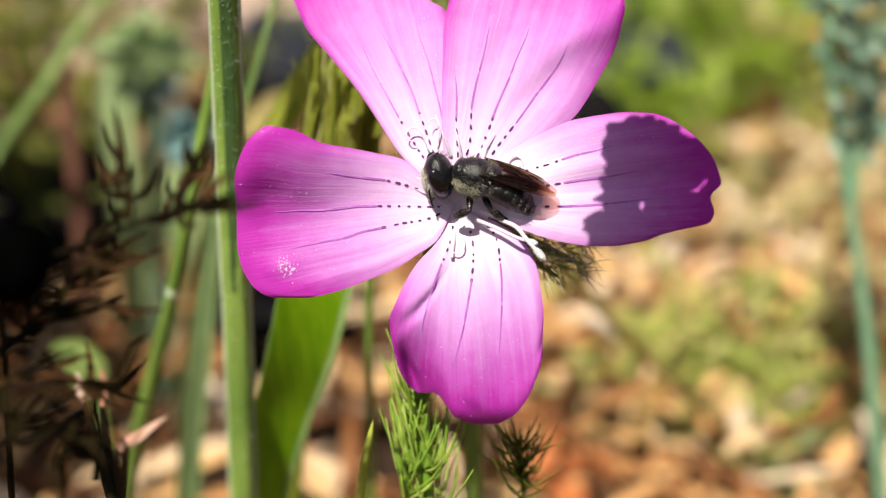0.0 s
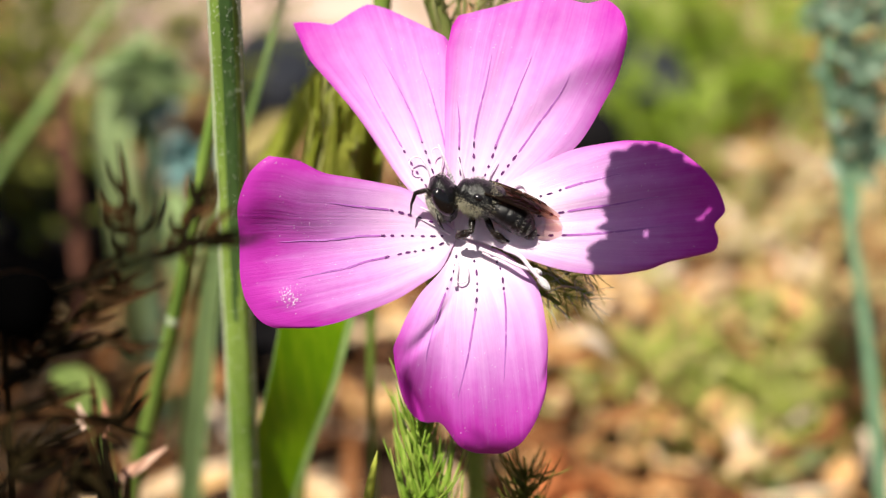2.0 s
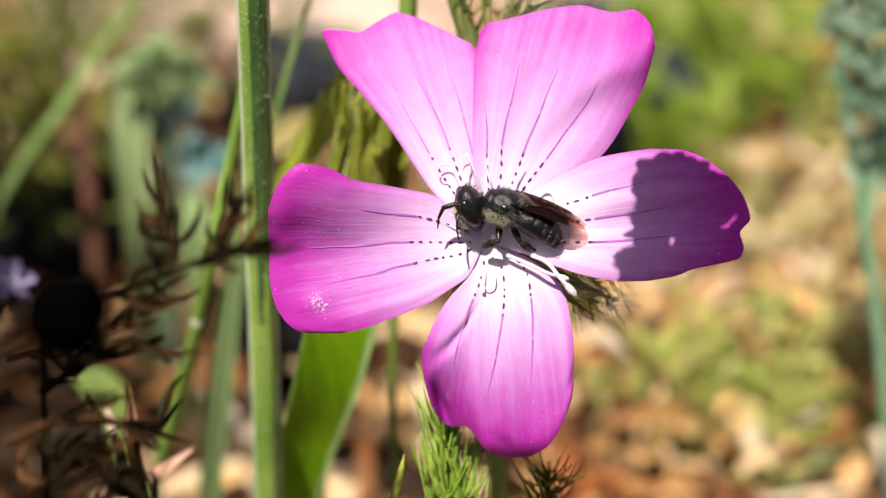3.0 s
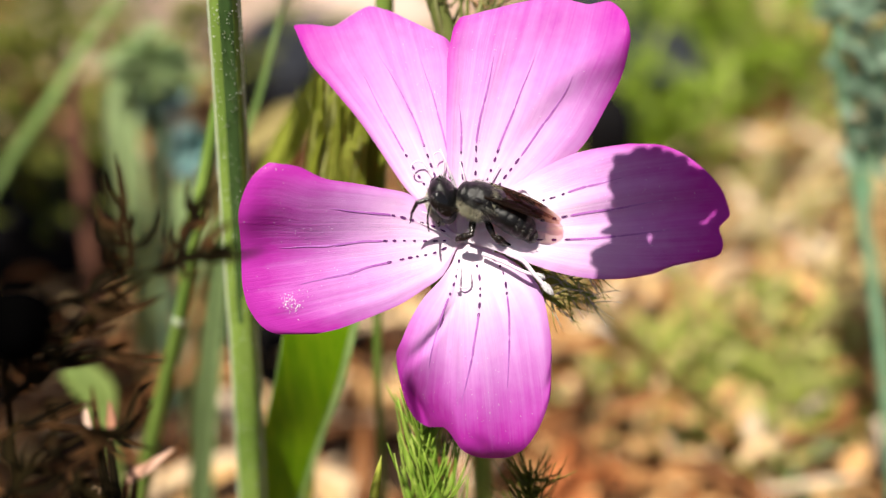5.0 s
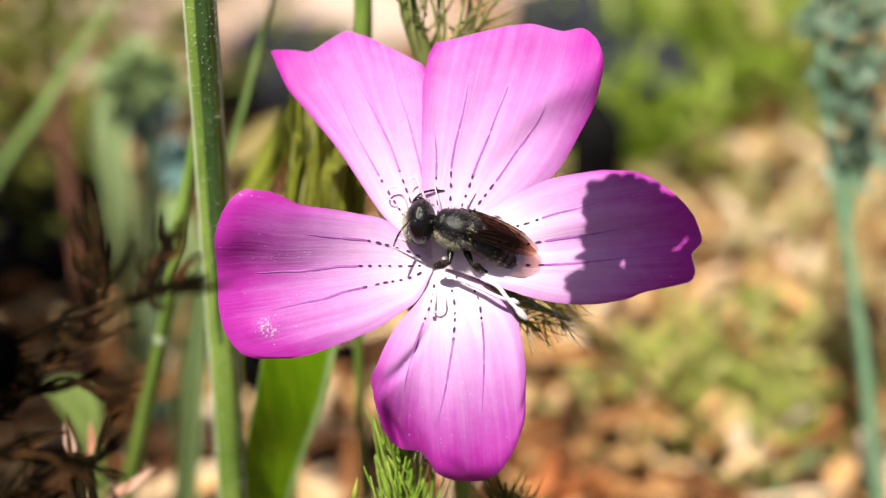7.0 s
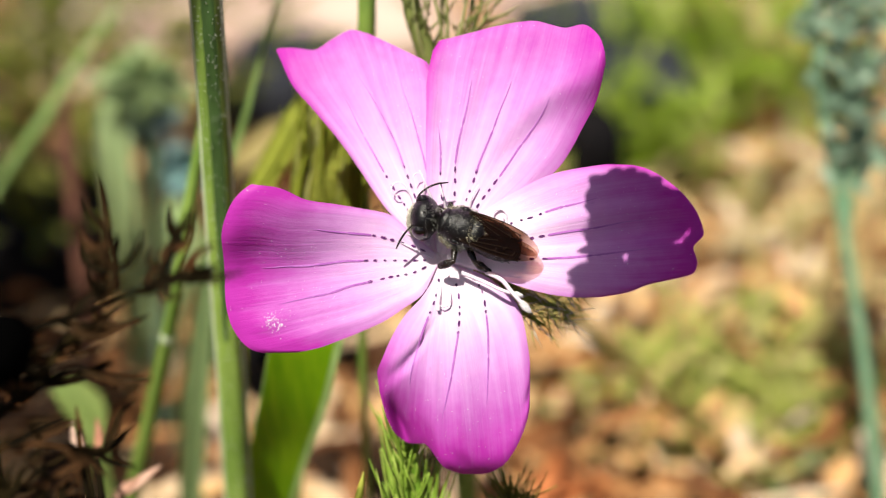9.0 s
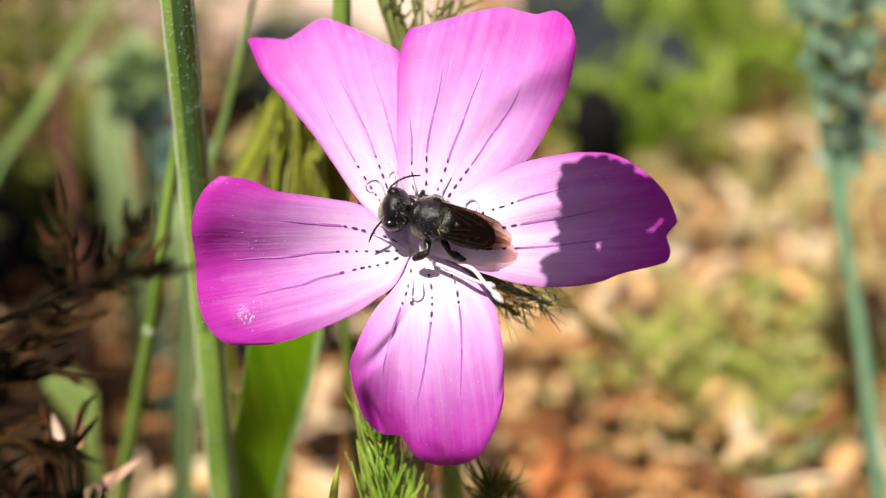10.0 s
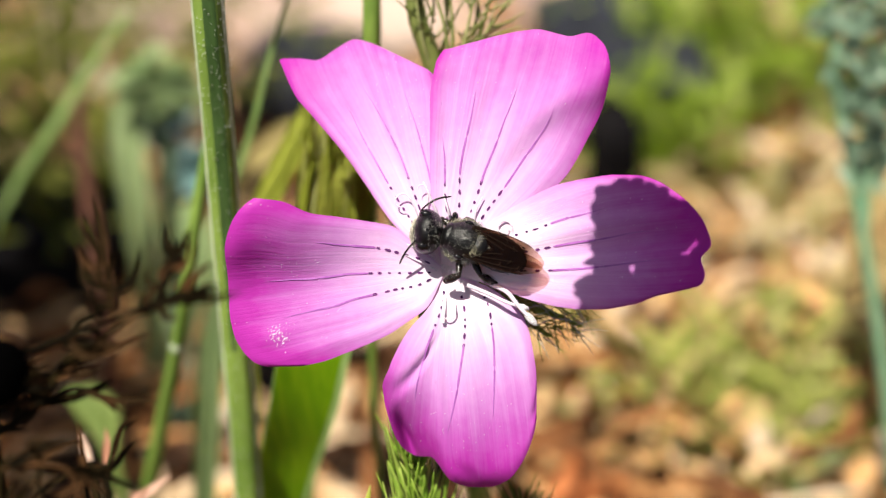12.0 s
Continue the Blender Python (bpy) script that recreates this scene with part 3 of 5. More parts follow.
def build_flower():
    fl = thing("corncockle_flower", FLOWER, "open pink five-petalled wild flower with a white throat", "flower")
    lines = {
        "ul": [[(0.188, 0.37), (0.338, 0.452), (0.541, 0.487), (0.687, 0.439)], [(0.231, -0.048), (0.442, -0.089), (0.579, -0.026), (0.698, 0.045)], [(0.333, -0.818), (0.581, -0.673), (0.719, -0.588)]],
        "ur": [[(0.218, 0.518), (0.32, 0.649), (0.476, 0.731)], [(0.268, 0.179), (0.418, 0.36), (0.569, 0.359), (0.67, 0.35)], [(0.263, -0.177), (0.399, -0.138), (0.547, -0.146), (0.657, -0.157)], [(0.24, -0.484), (0.345, -0.494), (0.473, -0.508), (0.611, -0.567)]],
        "r": [[(0.315, 0.588), (0.364, 0.588), (0.44, 0.602), (0.576, 0.608)], [(0.332, 0.206), (0.4, 0.222), (0.557, 0.223), (0.701, 0.238)], [(0.31, -0.377), (0.447, -0.332), (0.56, -0.288), (0.736, -0.223)]],
        "b": [[(0.155, -0.63), (0.279, -0.709), (0.431, -0.69), (0.555, -0.706)], [(0.174, 0.262), (0.316, 0.131), (0.445, 0.018), (0.648, -0.162)], [(0.171, 0.777), (0.272, 0.636), (0.421, 0.517), (0.574, 0.442)]],
        "l": [[(0.12, -0.624), (0.225, -0.549), (0.333, -0.599), (0.498, -0.631)], [(0.122, -0.07), (0.28, -0.113), (0.412, -0.146), (0.544, -0.131), (0.727, -0.137)], [(0.126, 0.306), (0.232, 0.281), (0.392, 0.289), (0.526, 0.348), (0.658, 0.36)]],
    }
    for key, form in FORMS.items():
        p = part("petal", form.mesh(), None, fl)
        for stations in lines[key]:
            guide_line(form, stations, {"l": 0.31, "r": 0.42, "b": 0.30}.get(key, 0.38) + rnd(-0.03, 0.03), p)
        s = Soup()
        spots = [(rnd(0.55, 0.95), rnd(-0.8, 0.8)) for i in range(5)]
        for i in range(80):
            a, c = random.choice(spots)
            q, _ = form.at(min(0.98, max(0.3, random.gauss(a, 0.11))), max(-0.95, min(0.95, random.gauss(c, 0.28))))
            ball(s, q + Vector((0, 0, 0.00004)), [rnd(0.000012, 0.000028)] * 3, 6, 4)
        if key == "l":
            for i in range(130):
                q, _ = form.at(random.gauss(0.80, 0.022), random.gauss(0.60, 0.07))
                ball(s, q + Vector((0, 0, 0.00003)), [rnd(0.000012, 0.00004)] * 3, 6, 4)
        tagged(part("pollen_grains", s, POLLEN, p, "scattered white pollen grains"), kind="stuff")
    # pale throat where the petals meet
    s = Soup()
    verts, faces = [], []
    for i in range(9):
        for k in range(30):
            w, r = 2 * math.pi * k / 30, 0.0026 * i / 8
            verts.append((r * math.cos(w), r * math.sin(w), -0.0009 + 0.0007 * (i / 8) ** 2 + 0.00012 * math.cos(5 * w) * i / 8))
    for i in range(8):
        for k in range(30):
            faces.append((i * 30 + k, (i + 1) * 30 + k, (i + 1) * 30 + (k + 1) % 30, i * 30 + (k + 1) % 30))
    s.add(verts, faces)
    part("throat", s, FILAMENT, fl, "pinkish white throat")
    # calyx behind the petals: a ribbed tube with five long narrow sepals
    s = Soup()
    tube(s, [(0, 0, -0.0025), (0.0005, -0.003, -0.006), (0.001, -0.008, -0.0105)], [0.0022, 0.0030, 0.0020], 20, 12, 0, lambda w: 1 + 0.10 * math.cos(10 * w))
    part("calyx_tube", s, CALYX, fl, "ribbed green calyx")
    for k, (a, l) in enumerate(((-14, 0.0110), (-24, 0.0116), (-34, 0.0098), (62, 0.008), (138, 0.0055), (196, 0.009), (-78, 0.008))):
        s = Soup()
        c, d = math.cos(radians(a)), math.sin(radians(a))
        blade(s, [(c * 0.0018, d * 0.0018, -0.004), (c * l * 0.5, d * l * 0.5, -0.0036), (c * l, d * l, -0.0042)], [0.0008, 0.0010, 0.0002], (0, -0.3, 1), 10, 0.6)
        for i in range(90):
            t = rnd(0.1, 1)
            q = Vector((c * l * t, d * l * t, -0.0036)) + Vector((-d, c, 0)) * rnd(-0.001, 0.001)
            e = q + Vector((-d, c, 0)) * rnd(-0.0020, 0.0020) + Vector((c, d, 0)) * rnd(0.0008, 0.0030)
            tube(s, [q, (q + e) / 2 + jitter(0.0002), e], [0.00006, 0.00002], 3, 4, i % 3 == 0)
        part("sepal", s, [CALYX, HAIR], fl, "hairy green sepal")
    # stamens and styles
    def stamen(pts, r0=0.00016, r1=0.00010, anther=None):
        s = Soup()
        tube(s, pts, [r0, r1], 8, 26)
        ob = part("stamen", s, FILAMENT, fl, "white curled filament")
        if anther:
            s = Soup()
            p = Vector(pts[-1])
            d = (p - Vector(pts[-2])).normalized()
            ball(s, p, (anther * 1.6, anther * 0.7, anther * 0.6), 20, 14, 0, d.to_track_quat("X", "Z").to_matrix(), lambda q: q * (1 + 0.30 * noise.noise(q * 9000) + 0.12 * noise.noise(q * 24000)))
            part("anther", s, ANTHER, ob, "pale dusty anther")

    def curl(root, way, reach, radius, turns, side):
        a = Vector(root)
        w = Vector(way).normalized()
        x = w.cross(Vector((0, 0, 1))) * side
        c = a + w * reach + x * radius
        pts = [a, a + w * reach * 0.5 + Vector((0, 0, 0.0002)), a + w * reach * 0.9 + Vector((0, 0, 0.0003))]
        for i in range(1, int(turns * 8)):
            t = i / 8 * 2 * math.pi
            r = radius * (1 - 0.55 * i / (turns * 8))
            pts.append(c + (-x.normalized() * math.cos(t) + w * math.sin(t)) * r + Vector((0, 0, 0.0003 + 0.00003 * i)))
        return pts

    stamen([(0.0015, -0.0010, 0.0005), (0.0032, -0.0017, 0.0009), (0.0047, -0.0024, 0.0013), (0.0057, -0.0027, 0.0015)], 0.00017, 0.00013, 0.00033)
    stamen([(0.0034, -0.0010, 0.0005), (0.0046, -0.0016, 0.0012), (0.0054, -0.0026, 0.0016), (0.0063, -0.0036, 0.0017)], 0.00018, 0.00015, 0.00040)
    stamen([(-0.0002, -0.0017, -0.0003), (-0.0002, -0.0025, 0.0002), (-0.0003, -0.0033, 0.0005), (-0.0003, -0.0039, 0.0006)], 0.0002, 0.00014)
    stamen(curl((0.0051, 0.0017, 0.0004), (-0.02, 0.9, 0.1), 0.0016, 0.00062, 1.2, -1), 0.00010, 0.00005)
    stamen(curl((-0.0021, 0.0042, -0.0007), (-0.35, 0.9, 0.1), 0.0016, 0.0007, 0.9, -1), 0.00008, 0.00004)
    stamen(curl((-0.0014, 0.0045, -0.0006), (0.05, 0.95, 0.1), 0.0018, 0.0005, 0.7, -1), 0.00008, 0.00004)
    stamen(curl((0.0006, -0.0025, 0.0002), (0.05, -0.9, 0.1), 0.0006, 0.0006, 0.7, 1), 0.00008, 0.00004)
    stamen([(-0.0004, 0.0038, 0.0000), (-0.0008, 0.0049, 0.0005), (-0.0013, 0.0062, 0.0008), (-0.0016, 0.0069, 0.0008)], 0.00016, 0.00005)
    stamen([(0.0004, 0.0038, 0.0000), (0.0002, 0.0048, 0.0004), (-0.0001, 0.0059, 0.0005)], 0.00012, 0.00005)
    stamen([(0.0022, 0.0038, 0.0000), (0.0024, 0.0048, 0.0004), (0.0029, 0.0057, 0.0004)], 0.00010, 0.00004)
    stamen([(-0.0009, 0.0012, 0.0000), (-0.0024, 0.0019, 0.0003), (-0.0037, 0.0026, 0.0003), (-0.0043, 0.0030, 0.0003)], 0.00008, 0.00003)
    stamen([(-0.0007, 0.0001, 0.0000), (-0.0022, 0.0009, 0.0003), (-0.0035, 0.0015, 0.0003)], 0.00008, 0.00003)
    # stalk down to the soil
    s = Soup()
    tube(s, [(0.001, -0.008, -0.0105), (0.0014, -0.0134, -0.0150), (0.0016, -0.0185, -0.0190), (0.0019, -0.0252, -0.0240), (0.0028, -0.0486, -0.0450), (0.0051, -0.1255, -0.0950)], [0.0008, 0.0008, 0.0008, 0.0009, 0.0012, 0.0014], 12, 30, 0, lambda w: 1 + 0.05 * math.cos(6 * w))
    part("stalk", s, STEM, fl, "slender green flower stalk")


# ---- plants near the flower ----
def build_tall_stem():
    o = thing("tall_stem", pose(*(-0.0191, 0.0871, 0.0537)), "thick upright green stem with pale ridges and short hairs", "stem")
    inv = o.matrix_world.inverted()
    pts = [inv @ V(p) for p in ((-0.0176, 0.0997, 0.1113), (-0.0177, 0.0965, 0.1005), (-0.0179, 0.0953, 0.0935), (-0.0183, 0.0928, 0.0811), (-0.0186, 0.0905, 0.0691), (-0.0191, 0.0871, 0.0537), (-0.0206, 0.0821, 0.0237), (-0.0252, 0.0737, -0.0517))]
    # cross-section: a broad face with a raised rib at its border and a groove
    n, sides = 70, 36
    path = spline(pts, n)
    verts, faces, slots = [], [], []
    for i, (p, t, a, b) in enumerate(frames_along(path)):
        r = 0.00128
        view = Vector((0.0, -0.82, 0.57))
        x = t.cross(view).normalized() * -1
        z = x.cross(t).normalized() * -1
        if z.dot(view) < 0:
            z = -z
        for k in range(sides):
            w = 2 * math.pi * k / sides
            q = r * (1 + 0.05 * math.cos(5 * w + 0.8) + 0.10 * math.exp(-((math.cos(w) + 0.93) / 0.06) ** 2) - 0.10 * math.exp(-((w - 1.25) / 0.25) ** 2))
            verts.append(p + (x * math.cos(w) + z * math.sin(w)) * q)
    for i in range(n - 1):
        for k in range(sides):
            faces.append((i * sides + k, i * sides + (k + 1) % sides, (i + 1) * sides + (k + 1) % sides, (i + 1) * sides + k))
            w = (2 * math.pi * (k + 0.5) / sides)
            # pale strips near two edges; a darker stripe on the upper length
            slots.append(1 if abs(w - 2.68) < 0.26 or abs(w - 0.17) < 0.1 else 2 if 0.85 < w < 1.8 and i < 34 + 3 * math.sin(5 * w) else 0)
    s = Soup()
    s.add(verts, faces)
    s.s = slots
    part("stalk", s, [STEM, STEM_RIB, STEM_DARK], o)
    s = Soup()
    fr = frames_along(path)
    for i in range(1300):
        p, t, a, b = random.choice(fr[:-12])
        p = p + t * rnd(-0.001, 0.001)
        w = rnd(0, 6.28)
        d = (a * math.cos(w) + b * math.sin(w))
        q = p + d * 0.00126
        l = rnd(0.00006, 0.0002)
        e = q + d * l + t * rnd(-0.0002, 0.0001)
        tube(s, [q, (q + e) / 2, e], [0.000045, 0.000022], 3, 3)
    tagged(part("stem_hairs", s, HAIR, o, "short white hairs"), kind="stuff")


def build_broad_leaf():
    o = thing("broad_leaf", pose(*(-0.0162, 0.0899, 0.0507)), "broad smooth green strap leaf with a pale margin", "leaf")
    inv = o.matrix_world.inverted()
    s = Soup()
    pts = [inv @ V(p) for p in ((-0.0099, 0.0920, 0.0774), (-0.0113, 0.0904, 0.0724), (-0.0129, 0.0895, 0.0659), (-0.0153, 0.0899, 0.0577), (-0.0170, 0.0899, 0.0507), (-0.0195, 0.0906, 0.0359), (-0.0224, 0.0869, -0.0062))]
    blade(s, pts, [0.004, 0.0066, 0.0064, 0.0058, 0.0050, 0.0044, 0.004], (0.35, -0.75, 0.55), 30, 0.10, 0.0003, 0, 1, 0.2)
    rim = Soup()
    rim.v, rim.f, rim.s = list(s.v), [f for f, k in zip(s.f, s.s) if k], [0] * sum(s.s)
    s.f, s.s = [f for f, k in zip(s.f, s.s) if not k], [0] * (len(s.s) - sum(s.s))
    part("leaf_blade", s, BLADE, o)
    part("leaf_margin", rim, BLADE_EDGE, o, "pale green leaf margin")


def grass_thing(name, label, category, pts, widths, material, facing=(0, -0.8, 0.6), fold=0.4, n=18):
    o = thing(name, pose(*pts[-1]), label, category)
    inv = o.matrix_world.inverted()
    s = Soup()
    blade(s, [inv @ V(p) for p in pts], widths, facing, n, fold, 0.00015)
    ob = part("leaf_blade", s, material, o)
    s = Soup()
    tube(s, [inv @ (V(p) + V(facing).normalized() * 0.0001) for p in pts], [w * 0.07 for w in widths], 5, n)
    part("midrib", s, material, ob, "raised midrib")
    return o


def stalk_thing(name, label, category, pts, radii, material, n=24, nodes=()):
    o = thing(name, pose(*pts[-1]), label, category)
    inv = o.matrix_world.inverted()
    s = Soup()
    tube(s, [inv @ V(p) for p in pts], radii, 10, n)
    ob = part("stalk", s, material, o)
    for k in nodes:
        q = inv @ V(spline(pts, 40)[k])
        s = Soup()
        d = (inv @ V(spline(pts, 40)[k + 1]) - q).normalized()
        ball(s, q, (radii[0] * 2.6, radii[0] * 1.9, radii[0] * 1.9), 12, 8, 0, d.to_track_quat("X", "Z").to_matrix())
        part("stem_node", s, STEM_RIB, ob, "pale swollen joint")
    return o


def needle_spray(s, base, way, length, count, leaf, spread, slot=0, r=0.00013):
    """Thin needle leaves set round a shoot."""
    base, way = Vector(base), Vector(way).normalized()
    for i in range(count):
        t = rnd(0.05, 1)
        p = base + way * length * t
        d = (way * rnd(0.5, 1.2) + jitter(1).normalized() * spread).normalized()
        l = leaf * rnd(0.5, 1.2) * (1.1 - 0.5 * t)
        e = p + d * l + way * l * 0.25
        tube(s, [p, p + d * l * 0.5, e], [r, r * 0.9, r * 0.3], 4, 5, slot)


def build_near_plants():
    # feathery shoot under the flower
    o = thing("feathery_shoot", pose(*(-0.0011, 0.0849, 0.0559)), "bright green feathery shoot with needle leaves", "herb")
    inv = o.matrix_world.inverted()
    s = Soup()
    tube(s, [inv @ V(p) for p in ((-0.0017, 0.0777, 0.0727), (-0.0015, 0.0762, 0.0701), (-0.0013, 0.0742, 0.0668), (-0.0007, 0.0705, 0.0405), (0.0001, 0.0688, -0.0234))], [0.0002, 0.0003, 0.0004, 0.0008, 0.001], 8, 20)
    part("shoot", s, NEEDLE, o)
    s = Soup()
    for p, l, c in (((-0.0014, 0.0718, 0.0616), 0.0125, 64), ((-0.0029, 0.0715, 0.0620), 0.0120, 34), ((0.0004, 0.0718, 0.0616), 0.0095, 26)):
        needle_spray(s, inv @ V(p), inv.to_3x3() @ (V((-0.0025, 0.0788, 0.0751)) - V(p)), l, c, 0.0058, 0.55)
    tagged(part("needle_leaves", s, NEEDLE, o), kind="stuff")
    # second, looser shoot
    o = thing("feathery_shoot", pose(*(0.0064, 0.0928, 0.0462)), "thin green feathery sprig among dry litter", "herb")
    inv = o.matrix_world.inverted()
    s = Soup()
    tube(s, [inv @ V(p) for p in ((0.0063, 0.0765, 0.0685), (0.0066, 0.0758, 0.0639), (0.0086, 0.0729, 0.0177))], [0.0001, 0.0002, 0.0005], 6, 12)
    part("shoot", s, DULL_OLIVE, o)
    s = Soup()
    needle_spray(s, inv @ V((0.0067, 0.0749, 0.0608)), inv.to_3x3() @ (V((0.0062, 0.0769, 0.0707)) - V((0.0067, 0.0749, 0.0608))), 0.0065, 60, 0.0055, 0.9, 0, 0.00010)
    tagged(part("needle_leaves", s, DULL_OLIVE, o), kind="stuff")
    grass_thing("dead_leaf", "curled reddish brown dead leaf on the litter", "dead leaf", [(0.0123, 0.1261, 0.0136), (0.0165, 0.1258, 0.0149), (0.0228, 0.1283, 0.0134)], [0.003, 0.013, 0.002], RUST, (-0.1, -0.4, 0.9), 0.3)
    # shoot behind the upper petals
    o = thing("feathery_shoot", pose(*(-0.0004, 0.1001, 0.0991)), "pale green branching feathery shoot behind the petals", "herb")
    inv = o.matrix_world.inverted()
    s = Soup()
    base = (0.0008, 0.0994, 0.0915)
    for q in ((-0.0013, 0.1008, 0.1018), (-0.0002, 0.1016, 0.1030), (0.0015, 0.1020, 0.1018), (0.0038, 0.1017, 0.1015), (0.0067, 0.1021, 0.1002), (0.0055, 0.1022, 0.1022)):
        s = Soup()
        a, b = inv @ V(base), inv @ V(q)
        mid = (a + b) / 2 + jitter(0.001)
        tube(s, [a, mid, b], [0.00024, 0.00016, 0.00008], 6, 12)
        ob = part("branchlet", s, SHOOT, o)
        s = Soup()
        for i in range(9):
            t = rnd(0.3, 0.95)
            p = a + (b - a) * t
            d = (b - a).normalized() * 0.8 + jitter(0.7)
            tube(s, [p, p + d * 0.0015, p + d * 0.003], [0.00011, 0.0001, 0.00004], 5, 5)
        tagged(part("needle_leaves", s, SHOOT, ob), kind="stuff")
    s = Soup()
    tube(s, [inv @ V(p) for p in ((-0.0014, 0.1041, 0.1049), (-0.0012, 0.1010, 0.0987), (-0.0003, 0.1002, 0.0960), (0.0011, 0.0986, 0.0903), (0.0026, 0.0995, 0.0700), (0.0034, 0.0942, 0.0447), (0.0049, 0.0735, -0.0517))], [0.0007, 0.0008, 0.0009, 0.0008, 0.0006, 0.0006], 10, 24)
    part("shoot", s, SHOOT, o)
    stalk_thing("green_stalk", "smooth green stalk behind the petals", "stem", [(-0.0051, 0.1075, 0.1059), (-0.0053, 0.1039, 0.0972), (-0.0056, 0.1029, 0.0923), (-0.0065, 0.0994, 0.0767), (-0.0072, 0.0974, 0.0634), (-0.0074, 0.0949, 0.0456), (-0.0088, 0.0865, -0.0331)], [0.0007, 0.0008, 0.0008, 0.0005, 0.0004, 0.0004, 0.0004], STEM)
    # bearded spike between the petals
    o = thing("bearded_spike", pose(*(-0.0097, 0.1004, 0.0747)), "olive green ribbed spike with fine upright bristles", "grass spike")
    inv = o.matrix_world.inverted()
    s = Soup()
    axis = [inv @ V(p) for p in ((-0.0084, 0.1004, 0.0886), (-0.0089, 0.0998, 0.0843), (-0.0101, 0.1000, 0.0775), (-0.0128, 0.0989, 0.0636), (-0.0207, 0.0779, -0.0455))]
    tube(s, axis[2:], [0.0012, 0.0008, 0.0008], 8, 16)
    tube(s, [axis[0] + Vector((0.0004, 0.0020, 0.002)), axis[1] + Vector((0, 0.0020, 0)), axis[2] + Vector((0, 0.0018, -0.002))], [0.0010, 0.0034, 0.0032], 24, 16, 0, lambda w: 1 + 0.05 * math.cos(11 * w))
    part("shoot", s, SPIKE, o)
    for i in range(60):
        s = Soup()
        k = rnd(-1.1, 1.1)
        c0 = axis[2] + Vector((k * 0.0030, rnd(-0.0025, -0.001), rnd(-0.006, 0.003)))
        c1 = axis[0] + Vector((k * 0.0034, rnd(-0.002, 0.001), rnd(-0.004, 0.003)))
        blade(s, [c0, (c0 + c1) / 2 + jitter(0.0003), c1], [0.0007, 0.0009, 0.0002], (rnd(-0.7, 0.2), -0.7, 0.7), 8, 0.3)
        part("husk", s, SPIKE, o)
    s = Soup()
    for i in range(110):
        k = rnd(-1, 1)
        c0 = axis[1] + Vector((k * 0.0032, rnd(-0.001, 0.001), rnd(-0.003, 0.004)))
        c1 = c0 + Vector((k * 0.001 + rnd(-0.001, 0.001), 0, rnd(0.003, 0.007)))
        tube(s, [c0, (c0 + c1) / 2, c1], [0.00004, 0.000015], 3, 4)
    tagged(part("bristles", s, SPIKE, o, "fine pale bristles"), kind="stuff")
    grass_thing("grass_blade", "olive green grass blade in soft focus", "grass", [(-0.0093, 0.1157, 0.0879), (-0.0127, 0.1125, 0.0833), (-0.0156, 0.1106, 0.0787), (-0.0184, 0.1097, 0.0739), (-0.0211, 0.1095, 0.0613), (-0.0236, 0.1070, 0.0315), (-0.0286, 0.1063, -0.0398)], [0.001, 0.003, 0.0034, 0.003, 0.0022, 0.002, 0.002], SPIKE, (-0.4, -0.6, 0.7))
    stalk_thing("grass_blade", "short yellow-tipped rolled grass blade", "grass", [(-0.0055, 0.0740, 0.0717), (-0.0057, 0.0734, 0.0709), (-0.0060, 0.0731, 0.0695), (-0.0064, 0.0731, 0.0669), (-0.0084, 0.0715, -0.0021)], [0.00003, 0.00022, 0.00034, 0.0004, 0.0005], SPIKE)
    stalk_thing("green_stalk", "slanting green grass stem", "stem", [(-0.0193, 0.1055, 0.0954), (-0.0204, 0.103, 0.0884), (-0.0223, 0.0999, 0.0808), (-0.0258, 0.0978, 0.0673), (-0.0290, 0.0981, 0.0571), (-0.0329, 0.0982, 0.0450), (-0.0505, 0.1009, -0.0302)], [0.0004, 0.0005, 0.0006, 0.0007, 0.0008, 0.0008, 0.0008], STEM, 24, (20,))
    grass_thing("grass_blade", "pale green grass blade out of focus", "grass", [(-0.0230, 0.1085, 0.0686), (-0.0249, 0.1073, 0.0600), (-0.0265, 0.1063, 0.0514), (-0.0296, 0.1063, 0.0339), (-0.0376, 0.1008, -0.0302)], [0.0016, 0.0022, 0.0026, 0.0028, 0.003], PALE)
    grass_thing("grass_blade", "thin green grass blade beside the stem", "grass", [(-0.0138, 0.1151, 0.0958), (-0.0162, 0.1133, 0.0896), (-0.0190, 0.1125, 0.0815), (-0.0224, 0.1118, 0.0734), (-0.0289, 0.1147, 0.0425), (-0.0370, 0.1064, -0.0398)], [0.0004, 0.0006, 0.0008, 0.0010, 0.0012, 0.0016], BLADE_EDGE, (-0.3, -0.5, 0.8), 0.2)


